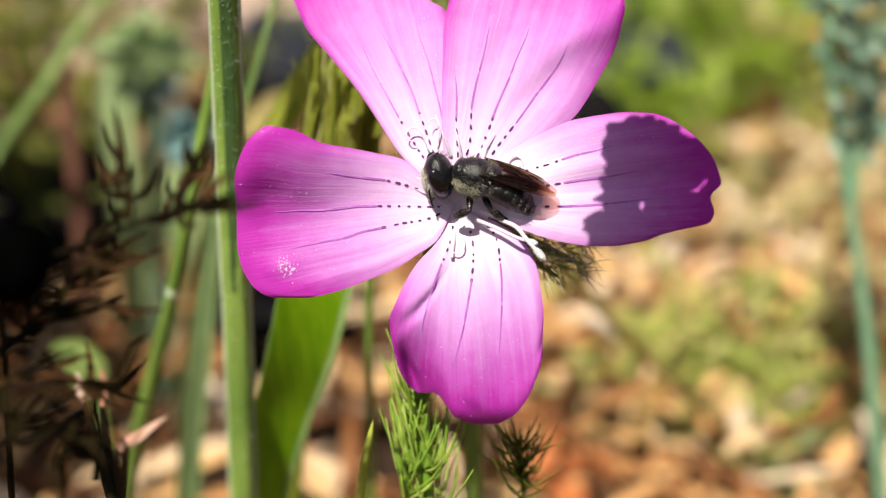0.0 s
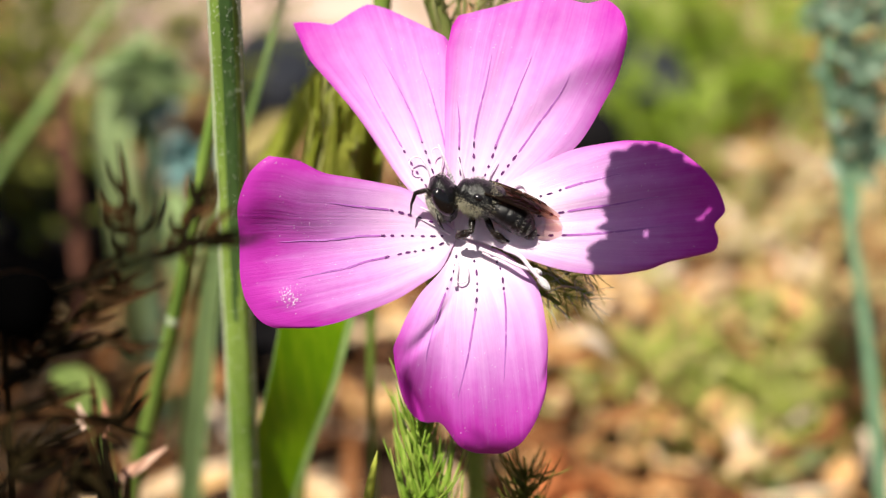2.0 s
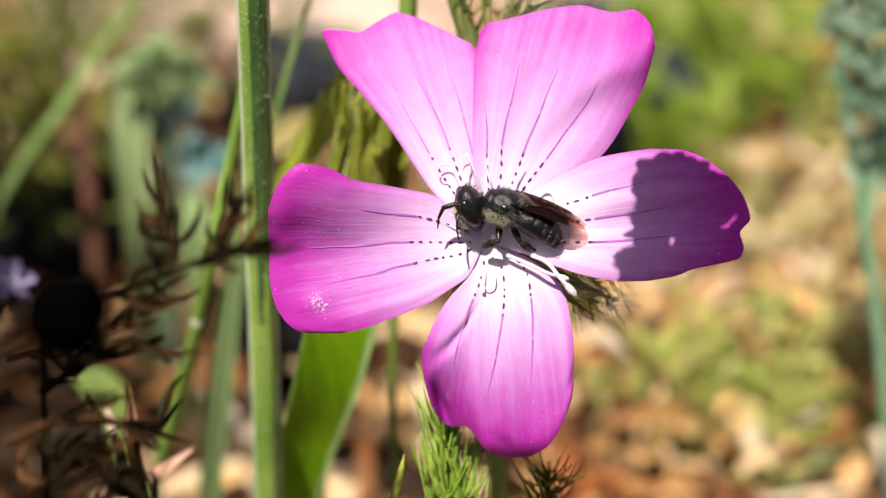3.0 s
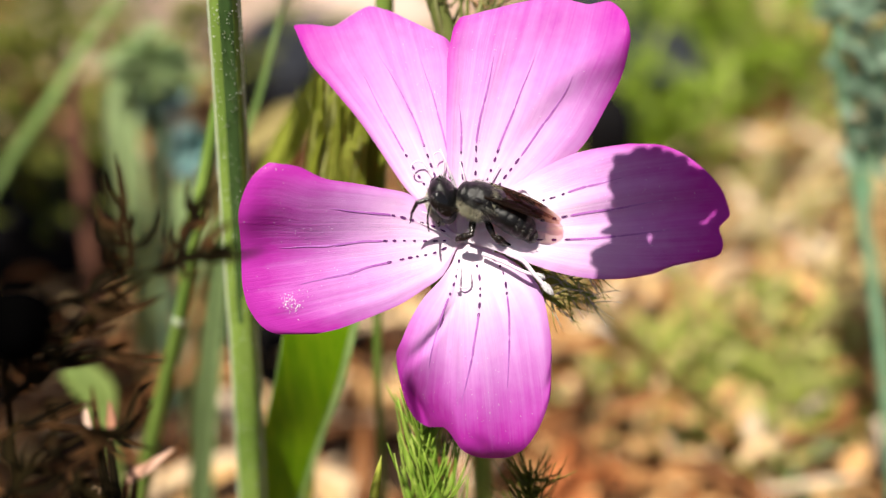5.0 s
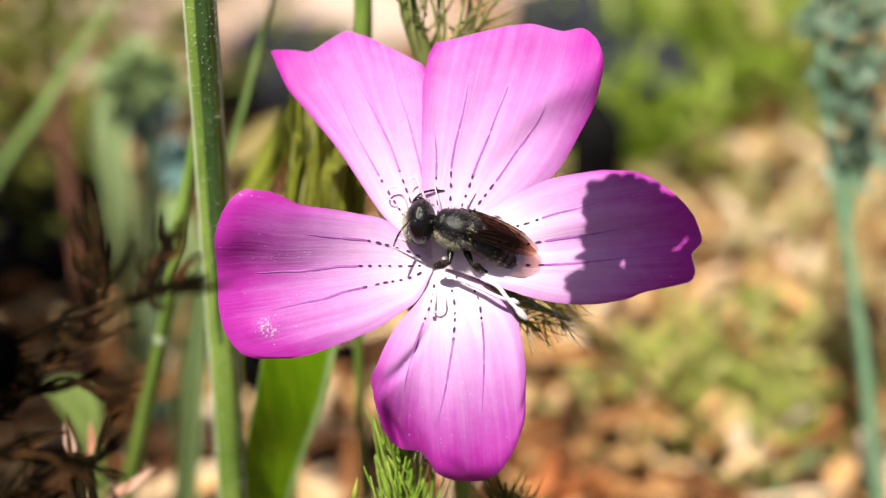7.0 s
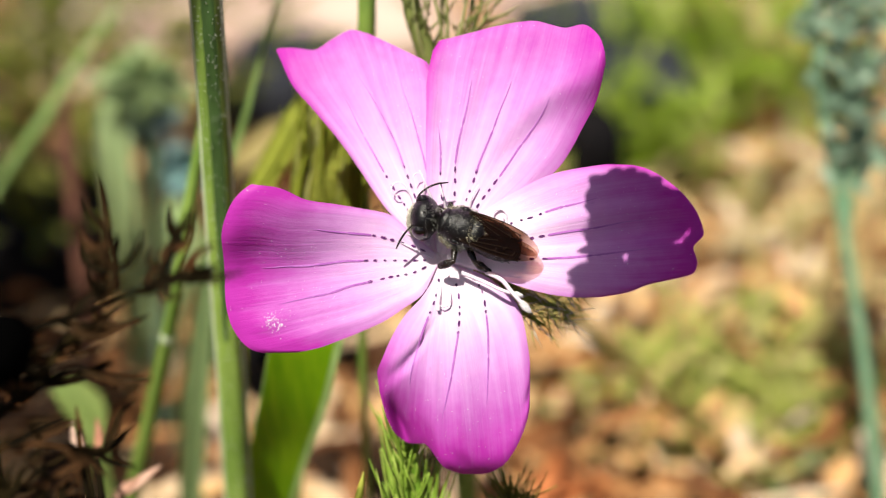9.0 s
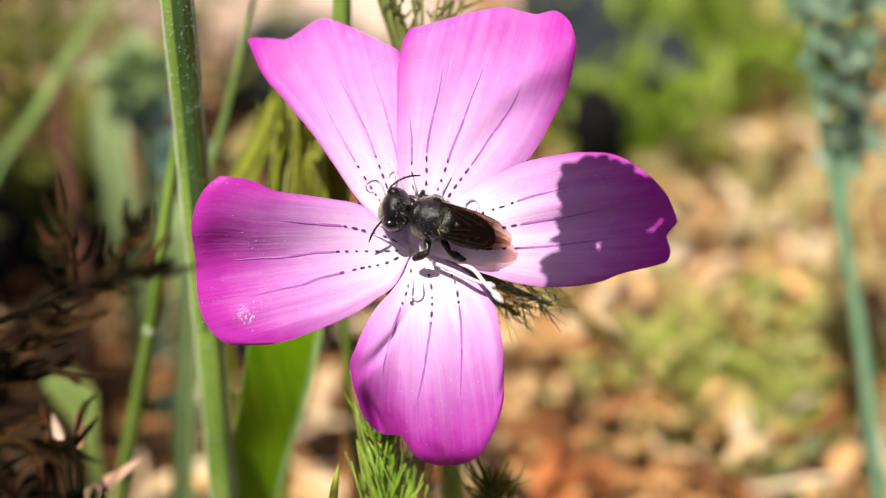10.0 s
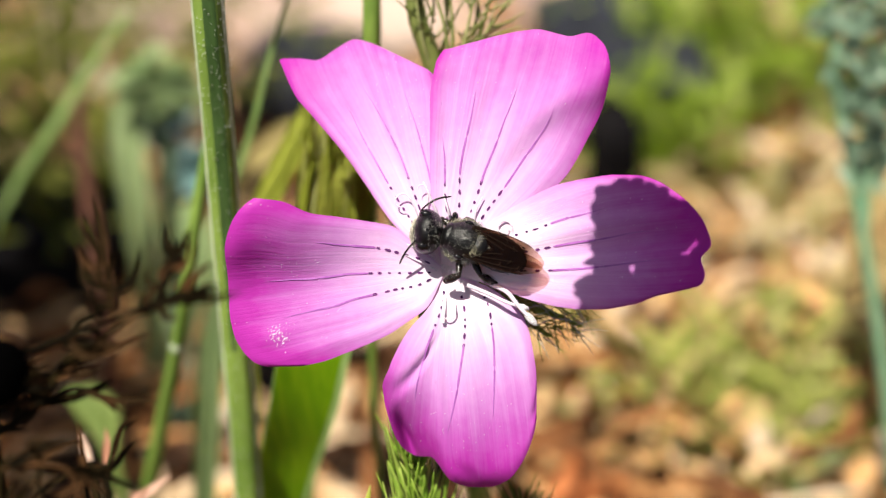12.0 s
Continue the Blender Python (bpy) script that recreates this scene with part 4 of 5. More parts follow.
def build_dark_herb():
    o = thing("dark_herb", pose(*(-0.0282, 0.0638, 0.0778)), "dark shaded herb with narrow toothed leaflets and dry tips", "herb")
    inv = o.matrix_world.inverted()

    def shoot(pts, leaves, size):
        s = Soup()
        p = [inv @ V(q) for q in pts]
        path = spline(p, 20)
        tube(s, p, [0.0003, 0.00022, 0.00012], 6, 20)
        ob = part("leafy_shoot", s, SHADED_HERB, o)
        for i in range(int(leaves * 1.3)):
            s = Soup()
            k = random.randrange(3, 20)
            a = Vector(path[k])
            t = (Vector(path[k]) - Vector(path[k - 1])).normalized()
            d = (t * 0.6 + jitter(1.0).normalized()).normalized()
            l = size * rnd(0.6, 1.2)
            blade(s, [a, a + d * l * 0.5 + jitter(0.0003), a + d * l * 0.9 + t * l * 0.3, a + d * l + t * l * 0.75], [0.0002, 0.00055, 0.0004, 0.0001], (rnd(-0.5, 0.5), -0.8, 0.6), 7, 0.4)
            part("leaflet", s, SHADED_HERB, ob)
        return ob

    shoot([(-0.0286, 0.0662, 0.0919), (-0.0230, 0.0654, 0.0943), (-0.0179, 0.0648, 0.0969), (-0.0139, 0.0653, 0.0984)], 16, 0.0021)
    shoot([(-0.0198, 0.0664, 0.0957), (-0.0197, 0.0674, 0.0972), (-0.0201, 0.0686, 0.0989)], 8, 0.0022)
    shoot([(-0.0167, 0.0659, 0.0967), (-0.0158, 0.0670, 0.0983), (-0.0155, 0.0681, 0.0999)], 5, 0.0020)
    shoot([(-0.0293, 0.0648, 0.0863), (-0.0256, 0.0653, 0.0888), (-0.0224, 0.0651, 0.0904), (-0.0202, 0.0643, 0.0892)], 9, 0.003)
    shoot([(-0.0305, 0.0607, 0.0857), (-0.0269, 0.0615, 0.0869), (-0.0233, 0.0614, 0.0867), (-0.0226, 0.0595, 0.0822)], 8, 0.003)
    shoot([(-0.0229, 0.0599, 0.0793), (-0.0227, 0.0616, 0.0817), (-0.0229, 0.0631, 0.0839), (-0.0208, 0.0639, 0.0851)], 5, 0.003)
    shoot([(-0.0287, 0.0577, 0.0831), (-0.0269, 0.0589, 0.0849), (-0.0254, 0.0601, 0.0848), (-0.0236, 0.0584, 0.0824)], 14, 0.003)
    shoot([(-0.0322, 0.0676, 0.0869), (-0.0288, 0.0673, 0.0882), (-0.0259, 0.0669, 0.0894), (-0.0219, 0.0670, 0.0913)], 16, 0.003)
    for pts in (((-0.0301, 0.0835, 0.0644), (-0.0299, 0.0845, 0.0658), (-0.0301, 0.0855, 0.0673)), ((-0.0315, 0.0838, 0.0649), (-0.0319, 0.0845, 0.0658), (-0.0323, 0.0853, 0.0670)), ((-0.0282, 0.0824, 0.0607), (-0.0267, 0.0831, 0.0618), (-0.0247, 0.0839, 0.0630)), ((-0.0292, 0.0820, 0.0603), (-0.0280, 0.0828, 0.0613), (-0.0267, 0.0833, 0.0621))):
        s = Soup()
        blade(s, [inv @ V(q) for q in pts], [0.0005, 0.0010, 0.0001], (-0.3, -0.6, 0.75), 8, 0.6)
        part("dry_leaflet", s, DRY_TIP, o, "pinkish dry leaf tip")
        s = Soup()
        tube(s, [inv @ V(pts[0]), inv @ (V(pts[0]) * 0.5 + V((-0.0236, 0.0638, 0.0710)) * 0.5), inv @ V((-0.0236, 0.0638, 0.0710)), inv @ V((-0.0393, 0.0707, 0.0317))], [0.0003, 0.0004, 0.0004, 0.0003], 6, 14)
        part("shoot", s, SHADED_HERB, o)
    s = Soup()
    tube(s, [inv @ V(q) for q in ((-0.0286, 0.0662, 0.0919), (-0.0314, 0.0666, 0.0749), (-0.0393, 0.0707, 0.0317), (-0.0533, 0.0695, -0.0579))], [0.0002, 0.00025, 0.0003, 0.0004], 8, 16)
    part("shoot", s, SHADED_HERB, o)
    # blurred violet floret beside the seed head
    o = thing("violet_floret", pose(*(-0.0292, 0.0644, 0.0963)), "small violet flower in soft focus beside dark herb", "flower")
    inv = o.matrix_world.inverted()
    for k in range(6):
        s = Soup()
        w = k * math.pi / 3
        d = Vector((math.cos(w), -0.35, math.sin(w)))
        blade(s, [(0, 0, 0), d * 0.0008, d * 0.0016], [0.0004, 0.0011, 0.0003], (0, -0.8, 0.6), 6, 0.3)
        part("petal", s, VIOLET, o)
    s = Soup()
    tube(s, [(0, 0, 0), inv @ V((-0.0378, 0.0732, 0.0790)), inv @ V((-0.0626, 0.0692, -0.0234))], [0.0003, 0.0003, 0.0004], 6, 12)
    part("stalk", s, SHADED_HERB, o)
    # blackened seed head
    o = thing("dark_seed_head", pose(*(-0.0232, 0.0559, 0.0998)), "round blackened bristly seed head on a stalk", "seed head")
    s = Soup()
    ball(s, (0, 0, 0), (0.0021, 0.0021, 0.0021), 20, 14, 0, None, lambda p: p * (1 + 0.12 * noise.noise(p * 900)))
    part("head", s, BLACK, o)
    s = Soup()
    for i in range(160):
        d = jitter(1).normalized()
        tube(s, [d * 0.0019, d * 0.0021, d * 0.0023], [0.00016, 0.00004], 4, 3)
    part("bristles", s, BLACK, o)
    s = Soup()
    inv = o.matrix_world.inverted()
    tube(s, [inv @ V(q) for q in ((-0.0238, 0.0559, 0.0990), (-0.0330, 0.0576, 0.0930), (-0.0505, 0.0511, 0.0208))], [0.0002, 0.0002, 0.0003], 8, 12)
    part("stalk", s, SHADED_HERB, o)


# ---- plants behind ----
def clump(name, label, category, centre, spread, count, leaf, material, up=0.7, r=0.0008, ground_at=None):
    """A loose clump of narrow leaves that rise from one foot."""
    o = thing(name, pose(*centre), label, category)
    s = Soup()
    for i in range(count):
        p = Vector((random.gauss(0, spread[0]), random.gauss(0, spread[1]), random.gauss(0, spread[2])))
        d = (jitter(1) + Vector((0, 0, up))).normalized()
        l = leaf * rnd(0.5, 1.3)
        blade(s, [p, p + d * l * 0.55 + jitter(l * 0.08), p + d * l + jitter(l * 0.2)], [r, r * 1.8, r * 0.3], (rnd(-0.5, 0.3), -0.5, 0.85), 6, 0.4)
    tagged(part("leaves", s, material, o), kind="stuff")
    foot = Vector((0.0, 0.01, -centre[2] - 0.003))
    for i in range(7):
        s = Soup()
        e = Vector((random.gauss(0, spread[0]), random.gauss(0, spread[1]), 0))
        tube(s, [foot + e * 0.3, (foot + e) / 2 + jitter(0.003), e], [0.0008, 0.0006, 0.0004], 6, 8)
        part("stalk", s, material, o)
    return o


def build_back_plants():
    clump("green_shrub", "soft yellow-green leafy shrub behind the flower", "shrub", (0.0568, 0.2435, 0.0218), (0.012, 0.0075, 0.0112), 430, 0.010, OLIVE, 0.5)
    clump("green_shrub", "lower yellow-green tuft of leaves", "shrub", (0.0364, 0.2141, 0.0196), (0.007, 0.0045, 0.0057), 170, 0.008, OLIVE, 0.5)
    clump("low_weed", "low yellow-green weed on dry litter", "weed", (0.0434, 0.1513, 0.0081), (0.0115, 0.006, 0.006), 470, 0.006, WEED, 0.3)
    clump("low_weed", "low pale green weed on dry litter", "weed", (0.0543, 0.1433, 0.0053), (0.009, 0.005, 0.0045), 280, 0.006, WEED, 0.3)
    clump("low_weed", "small pale green weed on the soil", "weed", (0.0529, 0.1362, 0.0040), (0.006, 0.004, 0.003), 100, 0.005, PALE, 0.3)
    clump("grey_weed", "grey-green leafy weed in soft focus", "weed", (-0.0665, 0.2030, 0.0467), (0.014, 0.008, 0.009), 130, 0.010, DULL_OLIVE, 0.4)
    clump("grey_weed", "olive weed in soft focus", "weed", (-0.0711, 0.1869, 0.0410), (0.010, 0.006, 0.010), 120, 0.010, DULL_OLIVE, 0.4)
    clump("grey_weed", "dull olive weed among stones", "weed", (-0.0629, 0.2324, 0.0364), (0.014, 0.008, 0.010), 170, 0.011, DULL_OLIVE, 0.4)
    # glaucous plant at the side
    o = thing("glaucous_plant", pose(*(0.0548, 0.1144, 0.0251)), "blue-green waxy plant with a straight stem and small leaves", "herb")
    inv = o.matrix_world.inverted()
    s = Soup()
    tube(s, [inv @ V(p) for p in ((0.0445, 0.1455, 0.0874), (0.0451, 0.1386, 0.0775), (0.0470, 0.1331, 0.0661), (0.0497, 0.1270, 0.0538), (0.0524, 0.1219, 0.0412), (0.0557, 0.1150, 0.0226), (0.0671, 0.1058, -0.0398))], [0.0007, 0.0007, 0.0007, 0.0007, 0.0008, 0.0010, 0.0012], 10, 30)
    tube(s, [inv @ V(p) for p in ((0.0532, 0.1449, 0.0848), (0.0518, 0.1380, 0.0749), (0.0501, 0.1331, 0.0661), (0.0494, 0.1282, 0.0555))], [0.0005, 0.0006, 0.0006, 0.0006], 8, 16)
    part("stalk", s, GLAUCOUS_STEM, o)
    s = Soup()
    for i in range(240):
        y = rnd(-120, 300)
        c = V((0.0461, 0.1371, 0.0753)) + (V((0.0464, 0.1342, 0.0694)) - V((0.0461, 0.1371, 0.0753))) * ((y - 100) / 100)
        c = inv @ (c + Vector((random.gauss(0.0020, 0.0023), random.gauss(0, 0.0022), 0)))
        d = (jitter(1) + Vector((0, -0.2, 0.3))).normalized()
        l = rnd(0.0016, 0.0042)
        blade(s, [c, c + d * l * 0.5, c + d * l], [0.0004, 0.0013, 0.0003], (rnd(-0.6, 0.6), -0.8, 0.6), 5, 0.3)
    tagged(part("leaves", s, TEAL, o), kind="stuff")
    # teal bracts and pale leaves far behind the stem
    o = thing("blue_bracts", pose(*(-0.0415, 0.1638, 0.0517)), "blue-green waxy bracts in soft focus", "herb")
    s = Soup()
    inv = o.matrix_world.inverted()
    for p in ((-0.0423, 0.1652, 0.0537), (-0.0368, 0.1598, 0.0478)):
        c = inv @ V(p)
        for i in range(26):
            s = Soup()
            d = (jitter(1) + Vector((0, -0.3, 0.2))).normalized()
            blade(s, [c, c + d * 0.0022, c + d * 0.0044], [0.0010, 0.0028, 0.0006], (rnd(-0.6, 0.6), -0.8, 0.6), 5, 0.3)
            part("bract", s, BLUE, o)
    s = Soup()
    tube(s, [(0, 0, 0), inv @ V((-0.0448, 0.1576, 0.0165)), inv @ V((-0.0492, 0.1398, -0.0443))], [0.0007, 0.0008, 0.0008], 6, 10)
    part("stalk", s, TEAL, o)
    grass_thing("pale_leaf", "pale green strap leaf out of focus", "leaf", [(-0.0423, 0.1713, 0.0625), (-0.0457, 0.1658, 0.0598), (-0.0469, 0.1612, 0.0532), (-0.0469, 0.1586, 0.0442), (-0.0497, 0.1602, 0.0026), (-0.0556, 0.1585, -0.0525)], [0.002, 0.0044, 0.005, 0.0045, 0.004, 0.003], PALE)
    grass_thing("pale_leaf", "pale green leaf out of focus", "leaf", [(-0.0377, 0.1522, 0.0473), (-0.0365, 0.1490, 0.0427), (-0.0372, 0.1479, 0.0377), (-0.0381, 0.1471, 0.0312), (-0.0462, 0.1509, -0.0282)], [0.002, 0.0055, 0.004, 0.0008, 0.0008], PALE)
    grass_thing("grass_blade", "long slanting green grass blade out of focus", "grass", [(-0.0415, 0.1550, 0.0755), (-0.0459, 0.1532, 0.0705), (-0.0486, 0.1523, 0.0672), (-0.0521, 0.1506, 0.0625), (-0.0595, 0.1494, 0.0537), (-0.0713, 0.1508, 0.0328), (-0.0932, 0.1568, -0.0201)], [0.0012, 0.0015, 0.0017, 0.0019, 0.0019, 0.0018, 0.0016], BLADE_EDGE, (-0.3, -0.35, 0.9), 0.1)
    stalk_thing("dry_stalk", "reddish brown dry stalk out of focus", "stem", [(-0.0533, 0.1626, 0.0588), (-0.0531, 0.1575, 0.0478), (-0.0527, 0.1530, 0.0361), (-0.0582, 0.1495, -0.0128)], [0.0008, 0.0011, 0.0012, 0.0012], RUSSET)
    grass_thing("dead_leaf", "tan dry leaf caught among grass stems", "dead leaf", [(-0.0194, 0.1689, 0.0503), (-0.0245, 0.1676, 0.0485), (-0.0304, 0.1656, 0.0455), (-0.0420, 0.1700, 0.003)], [0.0014, 0.0050, 0.0034, 0.0012], DRY_GRASS, (0.2, -0.6, 0.75), 0.3)
    grass_thing("green_leaf", "small bright green leaf behind the dark herb", "leaf", [(-0.0444, 0.1117, 0.0481), (-0.0423, 0.1113, 0.0475), (-0.0404, 0.1102, 0.0460), (-0.0394, 0.1078, 0.0425), (-0.0394, 0.1078, 0.0005)], [0.001, 0.0040, 0.0046, 0.0016, 0.001], GRASS, (-0.2, -0.4, 0.85), 0.3)
    # pale rosette above the strap leaf
    o = thing("pale_rosette", pose(*(-0.0414, 0.1623, 0.0615)), "pale green leafy rosette in soft focus", "herb")
    inv = o.matrix_world.inverted()
    for i in range(18):
        s = Soup()
        w = 2 * math.pi * i / 18 + rnd(-0.1, 0.1)
        d = Vector((math.cos(w), -0.25, math.sin(w) * 0.6 + 0.1)) * rnd(0.006, 0.0095)
        blade(s, [(0, 0, 0), d * 0.5 + jitter(0.0005), d + Vector((0, 0, -0.0015))], [0.0012, 0.0026, 0.0005], (rnd(-0.4, 0.2), -0.5, 0.8), 7, 0.4)
        part("leaf", s, PALE, o)
    s = Soup()
    tube(s, [(0, 0, 0), inv @ V((-0.0462, 0.1660, 0.03)), inv @ V((-0.0500, 0.1640, -0.004))], [0.0008, 0.0009, 0.001], 6, 12)
    part("stalk", s, PALE, o)
    stalk_thing("dry_stalk", "ochre straw stalk lying aslant", "stem", [(0.0112, 0.1228, 0.0545), (0.0207, 0.1260, 0.0416), (0.0323, 0.1297, 0.0259), (0.0467, 0.1344, 0.0083)], [0.0007, 0.0008, 0.0007, 0.0006], STRAW)


def stone(name, label, centre, size, turn, material, seed):
    """A flat worn stone, its outline and faces uneven."""
    bm = bmesh.new()
    bmesh.ops.create_cube(bm, size=1)
    bmesh.ops.subdivide_edges(bm, edges=bm.edges, cuts=5, use_grid_fill=True)
    for v in bm.verts:
        v.co = v.co * (1 - 0.22 * (v.co.length - 0.5))
        k = noise.noise_vector(v.co * 2.3 + Vector((seed, 0, 0))) * 0.06
        v.co = Vector(((v.co.x + k.x) * size[0], (v.co.y + k.y) * size[1], (v.co.z + k.z) * size[2]))
    me = bpy.data.meshes.new(name)
    bm.to_mesh(me)
    bm.free()
    me.materials.append(material)
    me.polygons.foreach_set("use_smooth", [True] * len(me.polygons))
    o = new(name, me)
    o.matrix_world = pose(*centre, 0, 0, turn)
    return tagged(o, label, "stone")


def build_stones():
    stone("slate_slab", "dark grey slate slab edging the bed", (0.0331, 0.243, 0.0215), (0.0309, 0.05, 0.012), 6, SLATE, 1)
    stone("slate_slab", "small dark grey slate piece among weeds", (-0.034, 0.252, 0.0145), (0.026, 0.03, 0.010), -8, SLATE, 9)
    # three near-black blocks stand in for shade in a gap and two hollows
    stone("slate_slab", "upright slate piece with a gap's shade put into its black colour", (0.0271, 0.1971, 0.016), (0.007, 0.010, 0.038), 12, SHADE_STONE, 14)
    stone("rubble_stone", "black block standing in for deep shade behind the stems", (-0.0285, 0.1700, 0.0065), (0.024, 0.022, 0.016), 25, SHADE_STONE, 21)
    stone("rubble_stone", "black block standing in for deep shade among weeds", (-0.0804, 0.1984, 0.008), (0.036, 0.030, 0.020), 10, SHADE_STONE, 27)
    for x in (0.024, 0.042):
        stone("rubble_stone", "small brown stone under a slate slab", (x, 0.256, 0.007), (0.022, 0.018, 0.018), 20, SOIL, 6 + x * 50)
    stone("pale_paving_stone", "pale pinkish worn paving stone", (-0.03, 0.375, 0.006), (0.17, 0.20, 0.016), 4, STONE, 2)
    stone("pale_paving_stone", "pale cream worn paving stone", (0.14, 0.42, 0.006), (0.15, 0.2, 0.016), -3, STONE, 3)


def shading_sprig(label, foot, root, spots, shift, size, count, spread):
    """An added leafy sprig, overhead and unseen; its shade falls on what stands below it."""
    o = thing("leafy_sprig", pose(*foot), label, "herb")
    inv = o.matrix_world.inverted()
    root = inv @ (V(root) + shift)
    s = Soup()
    mid = inv @ (V(spots[0]) + shift)
    tube(s, [(0, 0, -0.004), (0.0, -0.005, foot[2] + root.z * 0.6), root + Vector((0, 0, 0.004)), root, mid], [0.0014, 0.0012, 0.0008, 0.0006, 0.0003], 8, 30)
    part("stalk", s, SHADE_LEAF, o)
    for k in range(count):
        s = Soup()
        c = inv @ (V(spots[k % len(spots)]) + shift + jitter(spread))
        d = ((c - root).normalized() + jitter(0.5)).normalized()
        l = size * rnd(0.8, 1.15)
        blade(s, [c - d * l * 0.6, c - d * l * 0.2, c + d * l * 0.2, c + d * l * 0.5], [size * 0.1, size * 0.5, size * 0.42, size * 0.06], SUN + jitter(0.25), 12, 0.2)
        part("leaf", s, SHADE_LEAF, o)


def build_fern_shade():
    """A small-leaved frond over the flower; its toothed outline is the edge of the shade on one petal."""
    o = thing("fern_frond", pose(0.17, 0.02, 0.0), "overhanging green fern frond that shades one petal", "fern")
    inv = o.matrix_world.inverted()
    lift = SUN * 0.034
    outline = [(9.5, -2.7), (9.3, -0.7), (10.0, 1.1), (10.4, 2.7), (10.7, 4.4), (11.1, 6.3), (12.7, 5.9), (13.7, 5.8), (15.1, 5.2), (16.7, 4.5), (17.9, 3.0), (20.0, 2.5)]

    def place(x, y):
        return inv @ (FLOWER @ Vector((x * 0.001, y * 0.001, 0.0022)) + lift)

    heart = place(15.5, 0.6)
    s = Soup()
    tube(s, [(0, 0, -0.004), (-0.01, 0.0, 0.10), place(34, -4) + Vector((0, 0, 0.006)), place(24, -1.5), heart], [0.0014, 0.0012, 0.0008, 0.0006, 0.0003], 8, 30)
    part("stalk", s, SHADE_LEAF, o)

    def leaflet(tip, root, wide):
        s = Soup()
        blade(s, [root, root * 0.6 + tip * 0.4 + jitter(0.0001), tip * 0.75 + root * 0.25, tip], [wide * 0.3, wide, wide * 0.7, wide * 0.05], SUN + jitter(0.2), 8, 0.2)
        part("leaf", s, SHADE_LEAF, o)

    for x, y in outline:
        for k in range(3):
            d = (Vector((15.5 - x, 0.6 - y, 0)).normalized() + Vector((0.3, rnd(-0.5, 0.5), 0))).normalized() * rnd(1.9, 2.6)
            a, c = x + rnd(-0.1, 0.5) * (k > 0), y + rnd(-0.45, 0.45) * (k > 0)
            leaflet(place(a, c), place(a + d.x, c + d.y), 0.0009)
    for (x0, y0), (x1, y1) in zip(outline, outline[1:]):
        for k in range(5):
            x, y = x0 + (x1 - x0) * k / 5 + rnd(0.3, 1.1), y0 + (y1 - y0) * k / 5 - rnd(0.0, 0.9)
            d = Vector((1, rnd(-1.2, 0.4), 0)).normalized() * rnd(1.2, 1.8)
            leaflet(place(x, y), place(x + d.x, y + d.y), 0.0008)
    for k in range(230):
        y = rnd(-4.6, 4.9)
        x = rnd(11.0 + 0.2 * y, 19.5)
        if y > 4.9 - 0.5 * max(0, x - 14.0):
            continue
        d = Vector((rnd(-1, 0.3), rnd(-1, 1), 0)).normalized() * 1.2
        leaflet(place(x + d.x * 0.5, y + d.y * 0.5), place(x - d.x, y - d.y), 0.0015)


def build_shading_sprigs():
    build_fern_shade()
    # three casters added out of view, to darken herb, litter and hollows
    shading_sprig("unseen overhead leafy sprig added to shade the dark herb", (-0.16, -0.03, 0.0), (-0.0508, 0.0687, 0.0900),
                  [(-0.0315, 0.0670, 0.0894), (-0.0329, 0.0661, 0.0811), (-0.0320, 0.0664, 0.0781), (-0.0300, 0.0676, 0.0930), (-0.0285, 0.0650, 0.0860)],
                  SUN * 0.06, 0.0050, 26, 0.0018)
    shading_sprig("unseen overhead leafy branch added to shade the litter", (-0.25, 0.06, 0.0), (-0.1161, 0.1581, 0.0166),
                  [(-0.0768, 0.1639, 0.0253), (-0.0661, 0.1618, 0.0224), (-0.0681, 0.1490, 0.0214), (-0.0598, 0.1423, 0.0206), (-0.0680, 0.1385, 0.0151), (-0.0599, 0.1311, 0.0133), (-0.0623, 0.1284, 0.0094), (-0.0786, 0.1599, 0.0195), (-0.0712, 0.1741, 0.0226), (-0.0588, 0.1504, 0.0235), (-0.0626, 0.1638, 0.0253), (-0.0590, 0.1385, 0.0151), (-0.0887, 0.2097, 0.0035), (-0.0820, 0.2084, 0.0016), (-0.0724, 0.1982, 0.0046), (-0.0870, 0.2018, 0.0008), (-0.0767, 0.1964, 0.0020), (-0.0675, 0.1859, 0.0044), (-0.0771, 0.1808, 0.0058), (-0.0954, 0.2078, 0.0007)],
                  SUN * 0.11, 0.010, 210, 0.004)
    shading_sprig("unseen overhead leafy branch added to darken the hollows", (-0.20, 0.16, 0.0), (-0.0529, 0.2438, 0.0705),
                  [(-0.0383, 0.2293, 0.0058), (-0.0372, 0.2359, 0.0066), (-0.0394, 0.2226, 0.0050)],
                  SUN * 0.11, 0.008, 22, 0.003)


